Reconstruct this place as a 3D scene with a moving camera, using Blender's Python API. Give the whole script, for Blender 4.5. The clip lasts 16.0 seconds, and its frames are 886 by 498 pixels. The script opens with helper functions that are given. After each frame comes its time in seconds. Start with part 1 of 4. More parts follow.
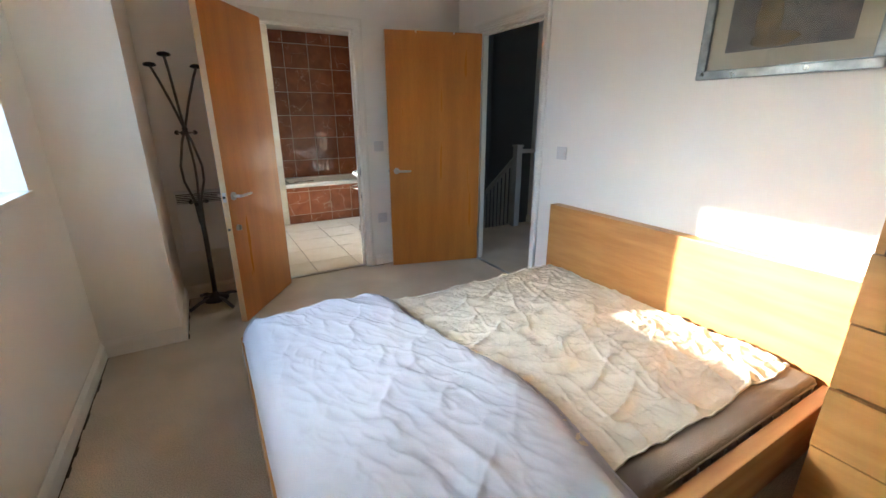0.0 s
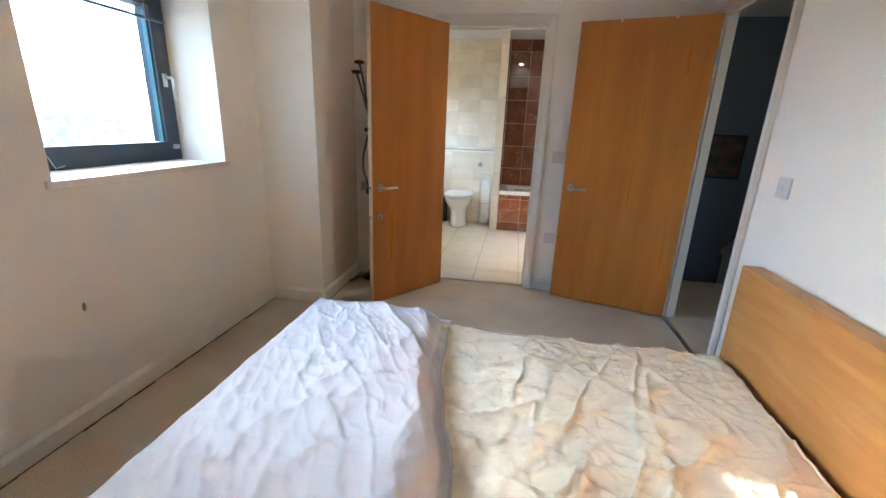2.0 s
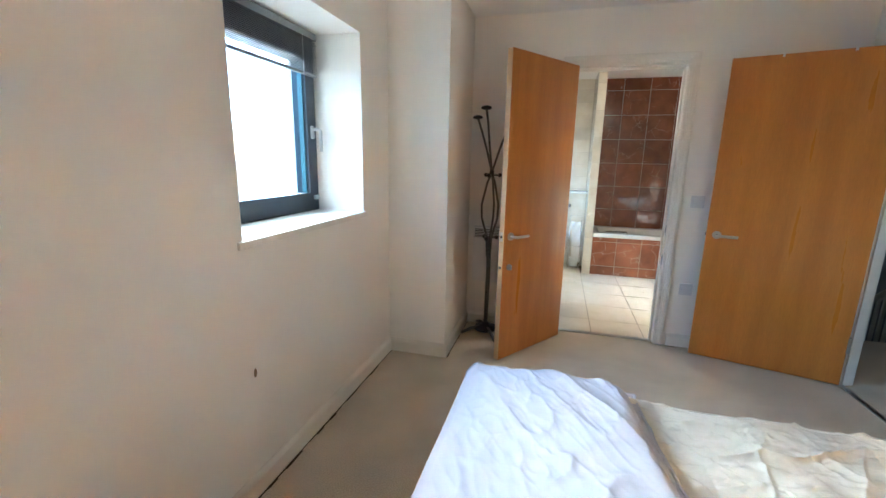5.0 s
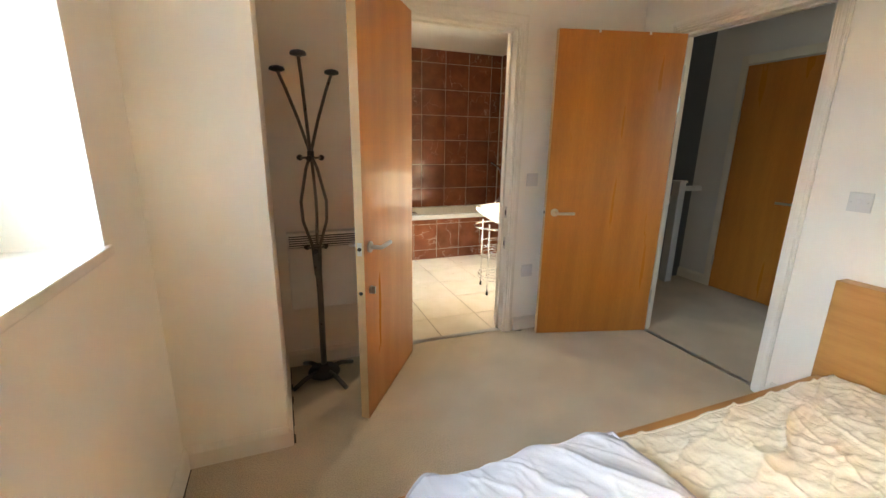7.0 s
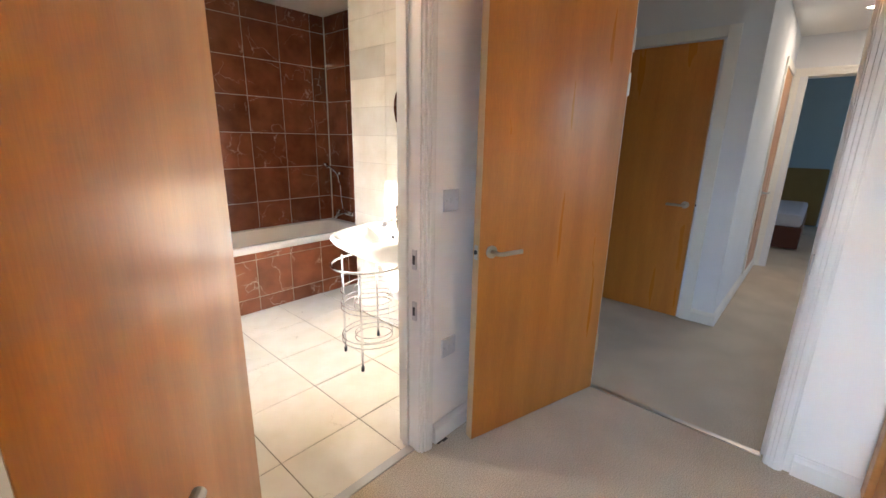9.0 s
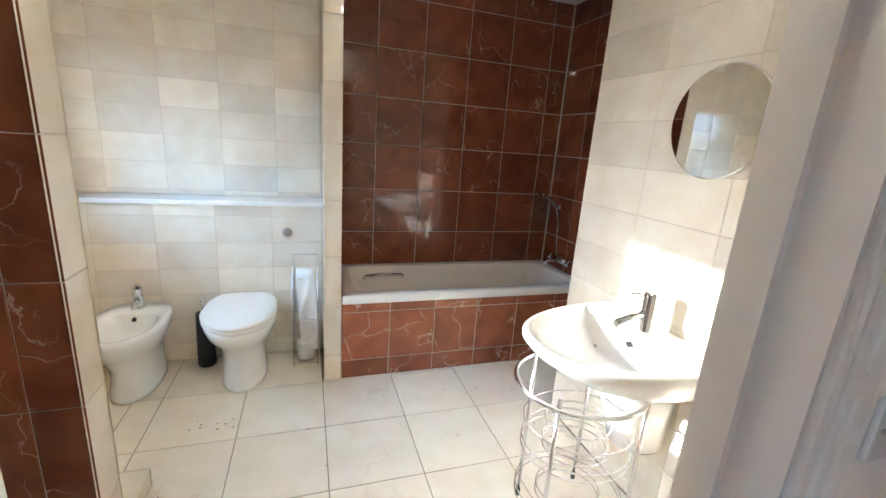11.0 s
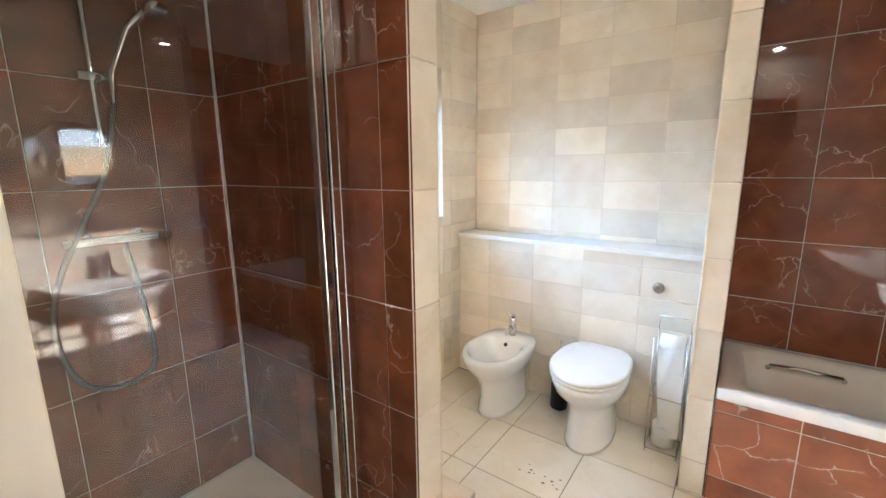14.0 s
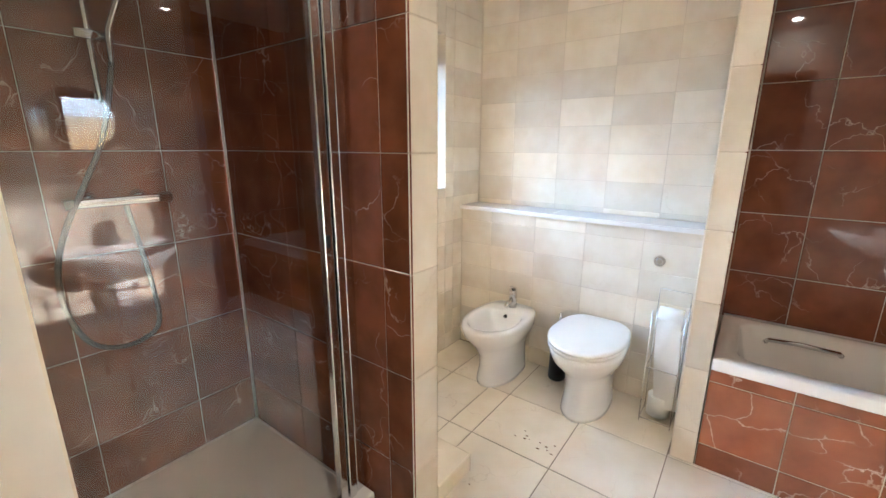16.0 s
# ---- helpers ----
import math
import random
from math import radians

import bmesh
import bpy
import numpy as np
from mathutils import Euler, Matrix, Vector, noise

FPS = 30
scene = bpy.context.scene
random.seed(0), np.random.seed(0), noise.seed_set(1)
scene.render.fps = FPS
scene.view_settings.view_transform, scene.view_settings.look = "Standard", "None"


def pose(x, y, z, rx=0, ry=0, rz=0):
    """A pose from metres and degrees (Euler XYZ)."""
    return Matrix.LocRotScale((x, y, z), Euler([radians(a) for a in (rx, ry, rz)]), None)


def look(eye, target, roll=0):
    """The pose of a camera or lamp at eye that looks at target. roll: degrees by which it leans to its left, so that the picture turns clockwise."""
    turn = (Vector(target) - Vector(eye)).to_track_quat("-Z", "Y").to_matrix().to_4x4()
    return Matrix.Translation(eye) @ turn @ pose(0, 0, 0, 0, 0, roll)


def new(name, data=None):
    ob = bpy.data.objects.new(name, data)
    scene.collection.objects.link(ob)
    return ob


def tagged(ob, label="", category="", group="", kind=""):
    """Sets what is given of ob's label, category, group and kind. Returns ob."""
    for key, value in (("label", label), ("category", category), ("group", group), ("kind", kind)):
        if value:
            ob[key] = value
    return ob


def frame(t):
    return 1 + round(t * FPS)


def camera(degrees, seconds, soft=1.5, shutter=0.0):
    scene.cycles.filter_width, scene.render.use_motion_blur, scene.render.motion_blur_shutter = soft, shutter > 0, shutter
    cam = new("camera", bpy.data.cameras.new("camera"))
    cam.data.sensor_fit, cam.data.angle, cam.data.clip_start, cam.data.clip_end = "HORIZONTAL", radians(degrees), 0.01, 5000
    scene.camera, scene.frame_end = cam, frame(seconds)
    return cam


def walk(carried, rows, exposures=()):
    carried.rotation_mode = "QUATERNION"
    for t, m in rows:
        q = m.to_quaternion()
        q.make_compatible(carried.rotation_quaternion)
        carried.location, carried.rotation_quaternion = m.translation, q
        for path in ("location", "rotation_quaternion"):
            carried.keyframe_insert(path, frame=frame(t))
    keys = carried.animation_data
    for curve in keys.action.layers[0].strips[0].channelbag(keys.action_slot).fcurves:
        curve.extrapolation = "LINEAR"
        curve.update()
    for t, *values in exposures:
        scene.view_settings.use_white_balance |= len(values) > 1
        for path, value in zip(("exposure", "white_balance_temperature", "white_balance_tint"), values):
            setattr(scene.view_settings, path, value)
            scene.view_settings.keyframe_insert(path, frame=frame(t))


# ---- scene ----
cam = camera(93.9, 16.0)
PATH = [
    (0, (0.092, 0.633, 1.344), (1.034, 2.286, 0.728), -0.1),
    (0.5, (0.33, 0.787, 1.319), (1.128, 2.522, 0.725), 0.9),
    (1, (0.634, 0.867, 1.317), (1.095, 2.72, 0.722), 1.1),
    (1.5, (0.947, 0.878, 1.308), (0.986, 2.786, 0.71), 1.8),
    (2, (1.144, 0.801, 1.296), (0.826, 2.689, 0.719), 2.2),
    (2.5, (1.281, 0.727, 1.378), (0.653, 2.54, 0.815), 1.9),
    (3, (1.354, 0.716, 1.418), (0.47, 2.422, 0.865), 1.5),
    (3.2, (1.311, 0.702, 1.43), (0.379, 2.384, 0.879), 1.6),
    (5.3, (0.391, 0.937, 1.33), (0.047, 2.864, 0.917), 1.2),
    (5.5, (0.322, 0.987, 1.344), (0.114, 2.929, 0.915), 1.3),
    (6, (0.042, 1.121, 1.337), (0.229, 3.062, 0.891), 0.8),
    (6.5, (-0.075, 1.372, 1.315), (0.429, 3.246, 0.829), 0.3),
    (7, (-0.122, 1.73, 1.324), (0.578, 3.535, 0.822), 0.9),
    (7.5, (-0.141, 2.106, 1.321), (0.84, 3.78, 0.834), 0.7),
    (8, (-0.065, 2.441, 1.29), (1.117, 3.98, 0.805), 0.2),
    (8.5, (0.063, 2.767, 1.308), (1.415, 4.154, 0.81), 0.7),
    (9, (0.215, 3.066, 1.318), (1.652, 4.359, 0.804), 1.1),
    (9.5, (0.449, 3.279, 1.302), (1.73, 4.731, 0.803), 2.0),
    (10, (0.672, 3.495, 1.325), (1.61, 5.203, 0.88), 3.3),
    (10.2, (0.699, 3.58, 1.347), (1.513, 5.352, 0.903), 3.6),
    (12.3, (0.914, 4.152, 1.387), (1.224, 6.05, 0.839), 2.0),
    (12.5, (0.929, 4.142, 1.365), (1.053, 6.072, 0.854), 1.7),
    (13, (0.928, 4.157, 1.368), (0.567, 6.071, 0.914), 0.6),
    (13.5, (0.96, 4.179, 1.386), (0.094, 5.938, 0.992), -0.8),
    (14, (0.957, 4.208, 1.392), (-0.197, 5.797, 1.014), -0.5),
    (14.5, (0.977, 4.221, 1.379), (-0.239, 5.746, 0.932), -0.6),
    (15, (0.983, 4.211, 1.326), (-0.177, 5.74, 0.763), -0.2),
    (15.5, (0.989, 4.21, 1.301), (-0.136, 5.753, 0.707), 0.3),
    (16, (0.98, 4.214, 1.351), (-0.181, 5.77, 0.871), 0.2),
]
EXPOSURES = [(0.0, 2.40, 5544, 10), (1.0, 2.28, 5544, 10), (2.0, 2.53, 5544, 11), (3.0, 2.76, 5395, 5), (5.5, 2.78, 5247, 8), (6.5, 2.75, 6039, 10), (7.0, 2.88, 6831, 10), (7.5, 2.91, 6237, 10), (8.0, 3.08, 5544, 7), (9.0, 2.99, 5989, 18), (9.5, 3.06, 5791, 15), (10.0, 2.91, 5544, 13), (12.5, 2.41, 5411, 12), (13.0, 2.66, 5460, 13), (13.5, 2.86, 5509, 15), (14.0, 2.86, 5558, 16), (14.5, 2.81, 5606, 17), (16.0, 2.78, 5606, 17)]
walk(cam, [(t, look(eye, target, roll)) for t, eye, target, roll in PATH], EXPOSURES)

# ---- world, sun, exposure ----
scene.cycles.max_bounces, scene.cycles.diffuse_bounces, scene.cycles.transmission_bounces = 18, 12, 12
SUN_WAY = Vector((1.0, -0.37, -0.295)).normalized()
world = bpy.data.worlds.new("world")
scene.world = world
world.use_nodes = True
sky = world.node_tree.nodes.new("ShaderNodeTexSky")
sky.sky_type, sky.sun_disc = "NISHITA", False
sky.ozone_density, sky.dust_density = 3.0, 0.5
sky.sun_elevation = math.asin(-SUN_WAY.z)
sky.sun_rotation = math.atan2(-SUN_WAY.x, -SUN_WAY.y)
back = world.node_tree.nodes["Background"]
back.inputs["Strength"].default_value = 0.09
world.node_tree.links.new(sky.outputs[0], back.inputs["Color"])
sun = new("sun", bpy.data.lights.new("sun", "SUN"))
sun.data.energy, sun.data.angle, sun.data.color = 4.7, radians(0.6), (1.0, 0.90, 0.72)
sun.matrix_world = look((-6, 4, 4), Vector((-6, 4, 4)) + SUN_WAY)

# area lamp added to boost the high western sky's light on both windows
sky_fill = new("sky_light", bpy.data.lights.new("sky_light", "AREA"))
sky_fill.data.shape, sky_fill.data.size, sky_fill.data.size_y, sky_fill.data.energy, sky_fill.data.color = "RECTANGLE", 8.0, 3.2, 230.0, (0.45, 0.72, 1.0)
sky_fill.matrix_world = look((-4.3, 3.9, 3.3), (-0.7, 3.9, 1.5))

# recessed ceiling lamps: place and watts
DOWNLIGHTS = [(1.07, 4.5, 1.0), (5.08, 3.02, 1.3)]

# ---- materials ----
def material(name, colour, rough=0.6, metal=0.0, other=None, scale=8.0, amount=0.5, bump=0.0, bump_scale=60.0, stretch=(1, 1, 1), coat=0.0, vary=0.0, detail=6.0, speck=0.0, speck_scale=220.0):
    """A surface with two scales of variation, in metres of the object's own space."""
    m = bpy.data.materials.new(name)
    m.use_nodes = True
    t = m.node_tree
    n, l = t.nodes, t.links
    b = n["Principled BSDF"]
    b.inputs["Roughness"].default_value, b.inputs["Metallic"].default_value, b.inputs["Coat Weight"].default_value = rough, metal, coat
    b.inputs["Coat Roughness"].default_value = 0.12
    geo = n.new("ShaderNodeNewGeometry")
    mp = n.new("ShaderNodeMapping")
    mp.inputs["Scale"].default_value = stretch
    l.new(geo.outputs["Position"], mp.inputs["Vector"])
    other = other or [c * 0.85 for c in colour]
    big = n.new("ShaderNodeTexNoise")
    big.inputs["Scale"].default_value, big.inputs["Detail"].default_value = scale, detail
    l.new(mp.outputs[0], big.inputs["Vector"])
    ramp = n.new("ShaderNodeMapRange")
    ramp.inputs["From Min"].default_value, ramp.inputs["From Max"].default_value = 0.35, 0.65
    ramp.inputs["To Max"].default_value = amount
    l.new(big.outputs["Fac"], ramp.inputs["Value"])
    mix = n.new("ShaderNodeMix")
    mix.data_type = "RGBA"
    mix.inputs["A"].default_value, mix.inputs["B"].default_value = (*colour, 1), (*other, 1)
    l.new(ramp.outputs[0], mix.inputs["Factor"])
    out = mix.outputs["Result"]
    if speck:
        sp, sr, sv = n.new("ShaderNodeTexNoise"), n.new("ShaderNodeMapRange"), n.new("ShaderNodeHueSaturation")
        sp.inputs["Scale"].default_value, sp.inputs["Detail"].default_value = speck_scale, 3
        l.new(mp.outputs[0], sp.inputs["Vector"])
        sr.inputs["From Min"].default_value, sr.inputs["From Max"].default_value = 0.3, 0.7
        sr.inputs["To Min"].default_value, sr.inputs["To Max"].default_value = 1 - speck, 1 + speck
        l.new(sp.outputs["Fac"], sr.inputs["Value"])
        l.new(sr.outputs[0], sv.inputs["Value"])
        l.new(out, sv.inputs["Color"])
        out = sv.outputs[0]
    if vary:
        info, hsv, mr = n.new("ShaderNodeObjectInfo"), n.new("ShaderNodeHueSaturation"), n.new("ShaderNodeMapRange")
        mr.inputs["To Min"].default_value, mr.inputs["To Max"].default_value = 1 - vary, 1 + vary
        l.new(info.outputs["Random"], mr.inputs["Value"])
        l.new(mr.outputs[0], hsv.inputs["Value"])
        l.new(out, hsv.inputs["Color"])
        out = hsv.outputs[0]
    l.new(out, b.inputs["Base Color"])
    small = n.new("ShaderNodeTexNoise")
    small.inputs["Scale"].default_value, small.inputs["Detail"].default_value = bump_scale, 4
    l.new(mp.outputs[0], small.inputs["Vector"])
    if bump:
        bp = n.new("ShaderNodeBump")
        bp.inputs["Strength"].default_value, bp.inputs["Distance"].default_value = bump, 0.01
        l.new(small.outputs["Fac"], bp.inputs["Height"])
        l.new(bp.outputs[0], b.inputs["Normal"])
    rr = n.new("ShaderNodeMapRange")
    rr.inputs["To Min"].default_value, rr.inputs["To Max"].default_value = max(0.015, rough - min(0.08, rough * 0.4)), min(1, rough + min(0.08, rough * 0.4))
    l.new(big.outputs["Fac"], rr.inputs["Value"])
    l.new(rr.outputs[0], b.inputs["Roughness"])
    return m


def marble(name, base, dark, vein, rough, vary, vein_amount=0.8, vein_scale=5.0, vein_width=0.012):
    """Polished stone tile: clouds, and thin broken veins that differ from tile to tile."""
    m = material(name, base, rough, other=dark, scale=7, amount=0.9, bump=0.004, bump_scale=9, vary=vary, detail=8)
    t = m.node_tree
    n, l = t.nodes, t.links
    b = n["Principled BSDF"]
    old = b.inputs["Base Color"].links[0].from_socket
    geo, info, add, warp = n.new("ShaderNodeNewGeometry"), n.new("ShaderNodeObjectInfo"), n.new("ShaderNodeVectorMath"), n.new("ShaderNodeTexNoise")
    sc = n.new("ShaderNodeVectorMath")
    sc.operation = "SCALE"
    sc.inputs["Scale"].default_value = 37.0
    l.new(info.outputs["Random"], sc.inputs[0])
    l.new(geo.outputs["Position"], add.inputs[0])
    l.new(sc.outputs[0], add.inputs[1])
    warp.inputs["Scale"].default_value, warp.inputs["Detail"].default_value = 6, 5
    l.new(add.outputs[0], warp.inputs["Vector"])
    wadd, wsc = n.new("ShaderNodeVectorMath"), n.new("ShaderNodeVectorMath")
    wsc.operation = "SCALE"
    wsc.inputs["Scale"].default_value = 0.28
    l.new(warp.outputs["Color"], wsc.inputs[0])
    l.new(add.outputs[0], wadd.inputs[0])
    l.new(wsc.outputs[0], wadd.inputs[1])
    vor = n.new("ShaderNodeTexVoronoi")
    vor.feature = "DISTANCE_TO_EDGE"
    vor.inputs["Scale"].default_value = vein_scale
    l.new(wadd.outputs[0], vor.inputs["Vector"])
    mr = n.new("ShaderNodeMapRange")
    mr.inputs["From Min"].default_value, mr.inputs["From Max"].default_value = 0.0, vein_width
    mr.inputs["To Min"].default_value, mr.inputs["To Max"].default_value = 1.0, 0.0
    l.new(vor.outputs["Distance"], mr.inputs["Value"])
    gate, gm = n.new("ShaderNodeTexNoise"), n.new("ShaderNodeMapRange")
    gate.inputs["Scale"].default_value = 4.5
    l.new(add.outputs[0], gate.inputs["Vector"])
    gm.inputs["From Min"].default_value, gm.inputs["From Max"].default_value, gm.inputs["To Max"].default_value = 0.45, 0.58, vein_amount
    l.new(gate.outputs["Fac"], gm.inputs["Value"])
    mul = n.new("ShaderNodeMath")
    mul.operation = "MULTIPLY"
    l.new(mr.outputs[0], mul.inputs[0])
    l.new(gm.outputs[0], mul.inputs[1])
    mix = n.new("ShaderNodeMix")
    mix.data_type = "RGBA"
    mix.inputs["B"].default_value = (*vein, 1)
    l.new(mul.outputs[0], mix.inputs["Factor"])
    l.new(old, mix.inputs["A"])
    l.new(mix.outputs["Result"], b.inputs["Base Color"])
    return m


WALL = material("cream_wall_paint", (0.85, 0.82, 0.75), 0.75, other=(0.815, 0.78, 0.70), scale=1.6, amount=0.6, bump=0.05, bump_scale=180)
CEIL = material("ceiling_paint", (0.86, 0.85, 0.81), 0.8, scale=2, amount=0.2, bump=0.03, bump_scale=150)
TRIM = material("white_gloss_trim", (0.78, 0.75, 0.68), 0.4, other=(0.70, 0.66, 0.57), scale=5, amount=0.35)
HALLW = material("hall_white_paint", (0.74, 0.74, 0.74), 0.75, scale=2, amount=0.3, bump=0.04, bump_scale=180)
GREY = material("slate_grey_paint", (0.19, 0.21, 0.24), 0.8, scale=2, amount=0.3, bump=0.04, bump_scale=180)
BLUE = material("blue_grey_paint", (0.35, 0.45, 0.5), 0.8, scale=2, amount=0.3)
CARPET = material("beige_carpet", (0.57, 0.485, 0.37), 0.95, other=(0.47, 0.40, 0.30), scale=3.0, amount=0.9, bump=0.35, bump_scale=190, speck=0.3, speck_scale=210)
DOOR = material("maple_veneer_door", (0.54, 0.20, 0.03), 0.30, other=(0.40, 0.13, 0.017), scale=1.6, amount=0.7, bump=0.02, bump_scale=30, stretch=(6, 6, 0.6), coat=0.12, speck=0.06, speck_scale=40)
WOOD = material("birch_veneer", (0.50, 0.25, 0.075), 0.42, other=(0.39, 0.175, 0.045), scale=2.5, amount=0.9, bump=0.03, bump_scale=30, stretch=(7, 1.0, 9))
WOODX = material("birch_rail", (0.50, 0.25, 0.075), 0.42, other=(0.39, 0.175, 0.045), scale=2.5, amount=0.9, bump=0.03, bump_scale=30, stretch=(1, 8, 9))
FRAME = material("dark_blue_grey_window_frame", (0.018, 0.03, 0.045), 0.4, scale=5, amount=0.3)
CHROME = material("chrome", (0.75, 0.75, 0.75), 0.12, 1.0, scale=9, amount=0.2)
STEEL = material("brushed_steel", (0.55, 0.54, 0.52), 0.32, 1.0, scale=20, amount=0.3)
BLACK = material("black_plastic", (0.012, 0.012, 0.013), 0.45, scale=20, amount=0.3)
GREYMETAL = material("grey_metal_tube", (0.13, 0.127, 0.122), 0.3, 0.85, scale=20, amount=0.4)
PLASTIC = material("white_plastic", (0.78, 0.77, 0.74), 0.4, scale=6, amount=0.2)
CERAMIC = material("white_glazed_ceramic", (0.82, 0.82, 0.80), 0.1, scale=3, amount=0.15, coat=0.3)
DUVET = material("white_cotton_duvet", (0.56, 0.57, 0.63), 0.9, scale=4, amount=0.3, bump=0.07, bump_scale=120)
SHEET = material("cream_quilted_protector", (0.76, 0.71, 0.59), 0.9, other=(0.70, 0.64, 0.51), scale=5, amount=0.6, bump=0.3, bump_scale=70)
MATTRESS = material("grey_brown_mattress_ticking", (0.26, 0.225, 0.19), 0.85, scale=6, amount=0.5, bump=0.3, bump_scale=200)
CREAM = marble("cream_limestone_tile", (0.76, 0.70, 0.59), (0.69, 0.61, 0.48), (0.58, 0.48, 0.35), 0.04, 0.10, 0.3, 3.0, 0.008)
FLOORT = marble("polished_cream_floor_tile", (0.80, 0.74, 0.63), (0.74, 0.67, 0.54), (0.42, 0.33, 0.23), 0.055, 0.05, 0.35, 2.5, 0.006)
RED = marble("red_marble_tile", (0.24, 0.08, 0.037), (0.15, 0.048, 0.023), (0.60, 0.42, 0.32), 0.03, 0.22, 0.7, 3.6, 0.010)
REDV = marble("veined_red_marble_tile", (0.33, 0.115, 0.055), (0.21, 0.068, 0.032), (0.74, 0.56, 0.45), 0.045, 0.22, 0.95, 3.6, 0.014)
GROUT = material("pale_grout", (0.62, 0.54, 0.43), 0.9, scale=20, amount=0.5)
FGROUT = material("brown_floor_grout", (0.26, 0.21, 0.15), 0.9, scale=20, amount=0.5)
LEDGE = material("white_marble_ledge", (0.78, 0.77, 0.74), 0.15, other=(0.66, 0.65, 0.62), scale=12, amount=0.5)


def glass_material(name, tint, rough=0.0):
    m = bpy.data.materials.new(name)
    m.use_nodes = True
    b = m.node_tree.nodes["Principled BSDF"]
    b.inputs["Base Color"].default_value = (*tint, 1)
    b.inputs["Transmission Weight"].default_value, b.inputs["Roughness"].default_value, b.inputs["IOR"].default_value = 1.0, rough, 1.52
    return m


GLASS = glass_material("clear_glass", (0.97, 0.98, 0.98))


# ---- mesh helpers ----
def bx(bm, x0, x1, y0, y1, z0, z1, bevel=0.0):
    """A box, with edges rounded when bevel is given."""
    r = bmesh.ops.create_cube(bm, size=1.0, matrix=Matrix.LocRotScale(((x0 + x1) / 2, (y0 + y1) / 2, (z0 + z1) / 2), None, (x1 - x0, y1 - y0, z1 - z0)))
    if bevel:
        edges = list({e for v in r["verts"] for e in v.link_edges})
        bmesh.ops.bevel(bm, geom=edges, offset=bevel, segments=2, profile=0.6, affect="EDGES")
    return bm


def box(x0, x1, y0, y1, z0, z1, bevel=0.0):
    return bx(bmesh.new(), x0, x1, y0, y1, z0, z1, bevel)


def boxes(*rows):
    bm = bmesh.new()
    for r in rows:
        bx(bm, *r)
    return bm


def tube(points, radius, sides=10, closed=False, bm=None):
    """A round tube along points; radius may be a list."""
    bm = bm or bmesh.new()
    pts = [Vector(p) for p in points]
    rad = radius if isinstance(radius, (list, tuple)) else [radius] * len(pts)
    rings, last = [], None
    count = len(pts)
    for i, p in enumerate(pts):
        a = pts[(i - 1) % count] if closed or i else pts[i]
        b = pts[(i + 1) % count] if closed or i < count - 1 else pts[i]
        d = (b - a).normalized()
        if last is None:
            last = d.orthogonal().normalized()
        u = (last - d * last.dot(d)).normalized()
        last = u
        w = d.cross(u)
        rings.append([bm.verts.new(p + rad[i] * (math.cos(q) * u + math.sin(q) * w)) for q in (2 * math.pi * k / sides for k in range(sides))])
    for i in range(count if closed else count - 1):
        r, s = rings[i], rings[(i + 1) % count]
        for k in range(sides):
            f = bm.faces.new((r[k], r[(k + 1) % sides], s[(k + 1) % sides], s[k]))
            f.smooth = True
    if not closed:
        bm.faces.new(rings[0][::-1])
        bm.faces.new(rings[-1])
    return bm


def arc(cx, cy, z, r, a0=0, a1=360, steps=24):
    return [(cx + r * math.cos(radians(a0 + (a1 - a0) * k / steps)), cy + r * math.sin(radians(a0 + (a1 - a0) * k / steps)), z) for k in range(steps if abs(a1 - a0) == 360 else steps + 1)]


def loft(rings, caps=True, bm=None):
    """Skin over rings of points of equal count."""
    bm = bm or bmesh.new()
    made = [[bm.verts.new(p) for p in r] for r in rings]
    for r, s in zip(made, made[1:]):
        for k in range(len(r)):
            f = bm.faces.new((r[k], r[(k + 1) % len(r)], s[(k + 1) % len(r)], s[k]))
            f.smooth = True
    if caps:
        bm.faces.new(made[0][::-1])
        bm.faces.new(made[-1])
    return bm


def finish(name, bm, mat, smooth=False):
    bmesh.ops.recalc_face_normals(bm, faces=bm.faces)
    me = bpy.data.meshes.new(name)
    bm.to_mesh(me)
    bm.free()
    me.materials.append(mat)
    if smooth:
        for p in me.polygons:
            p.use_smooth = True
    return new(name, me)


def part(name, bm, mat, parent, label="", smooth=False):
    ob = finish(name, bm, mat, smooth)
    ob.parent = parent
    if label:
        ob["label"] = label
    return ob


def thing(name, m, label, category, group=""):
    ob = new(name)
    ob.empty_display_size = 0.1
    ob.matrix_world = m
    return tagged(ob, label, category, group)


def single(name, bm, mat, label, category, group="", smooth=False):
    return tagged(finish(name, bm, mat, smooth), label, category, group)


def setting(name, bm, mat, label, category="", smooth=False):
    return tagged(finish(name, bm, mat, smooth), label, category or name.split("_")[0], "", "structure")


# ---- the shell ----
CEILING = 2.37
W, N, E, S = -0.583, 4.14, 2.26, -0.7
OUT = -1.04
BN = 4.26
setting("floor", box(OUT, 2.31, S - 0.1, 4.2, -0.1, 0.0), CARPET, "worn beige carpet in the bedroom", "carpet")
setting("floor_hall", boxes((2.31, 9.6, -0.2, 4.72, -0.1, 0.0)), CARPET, "pale carpet in the hallway", "carpet")
setting("wall_west", boxes((OUT, W, S, 2.09, 0, CEILING), (OUT, W, 3.065, 4.2, 0, CEILING), (OUT, W, 2.09, 3.065, 0, 1.03), (OUT, W, 2.09, 3.065, 1.995, CEILING)), WALL, "cream painted wall with a window", "wall")
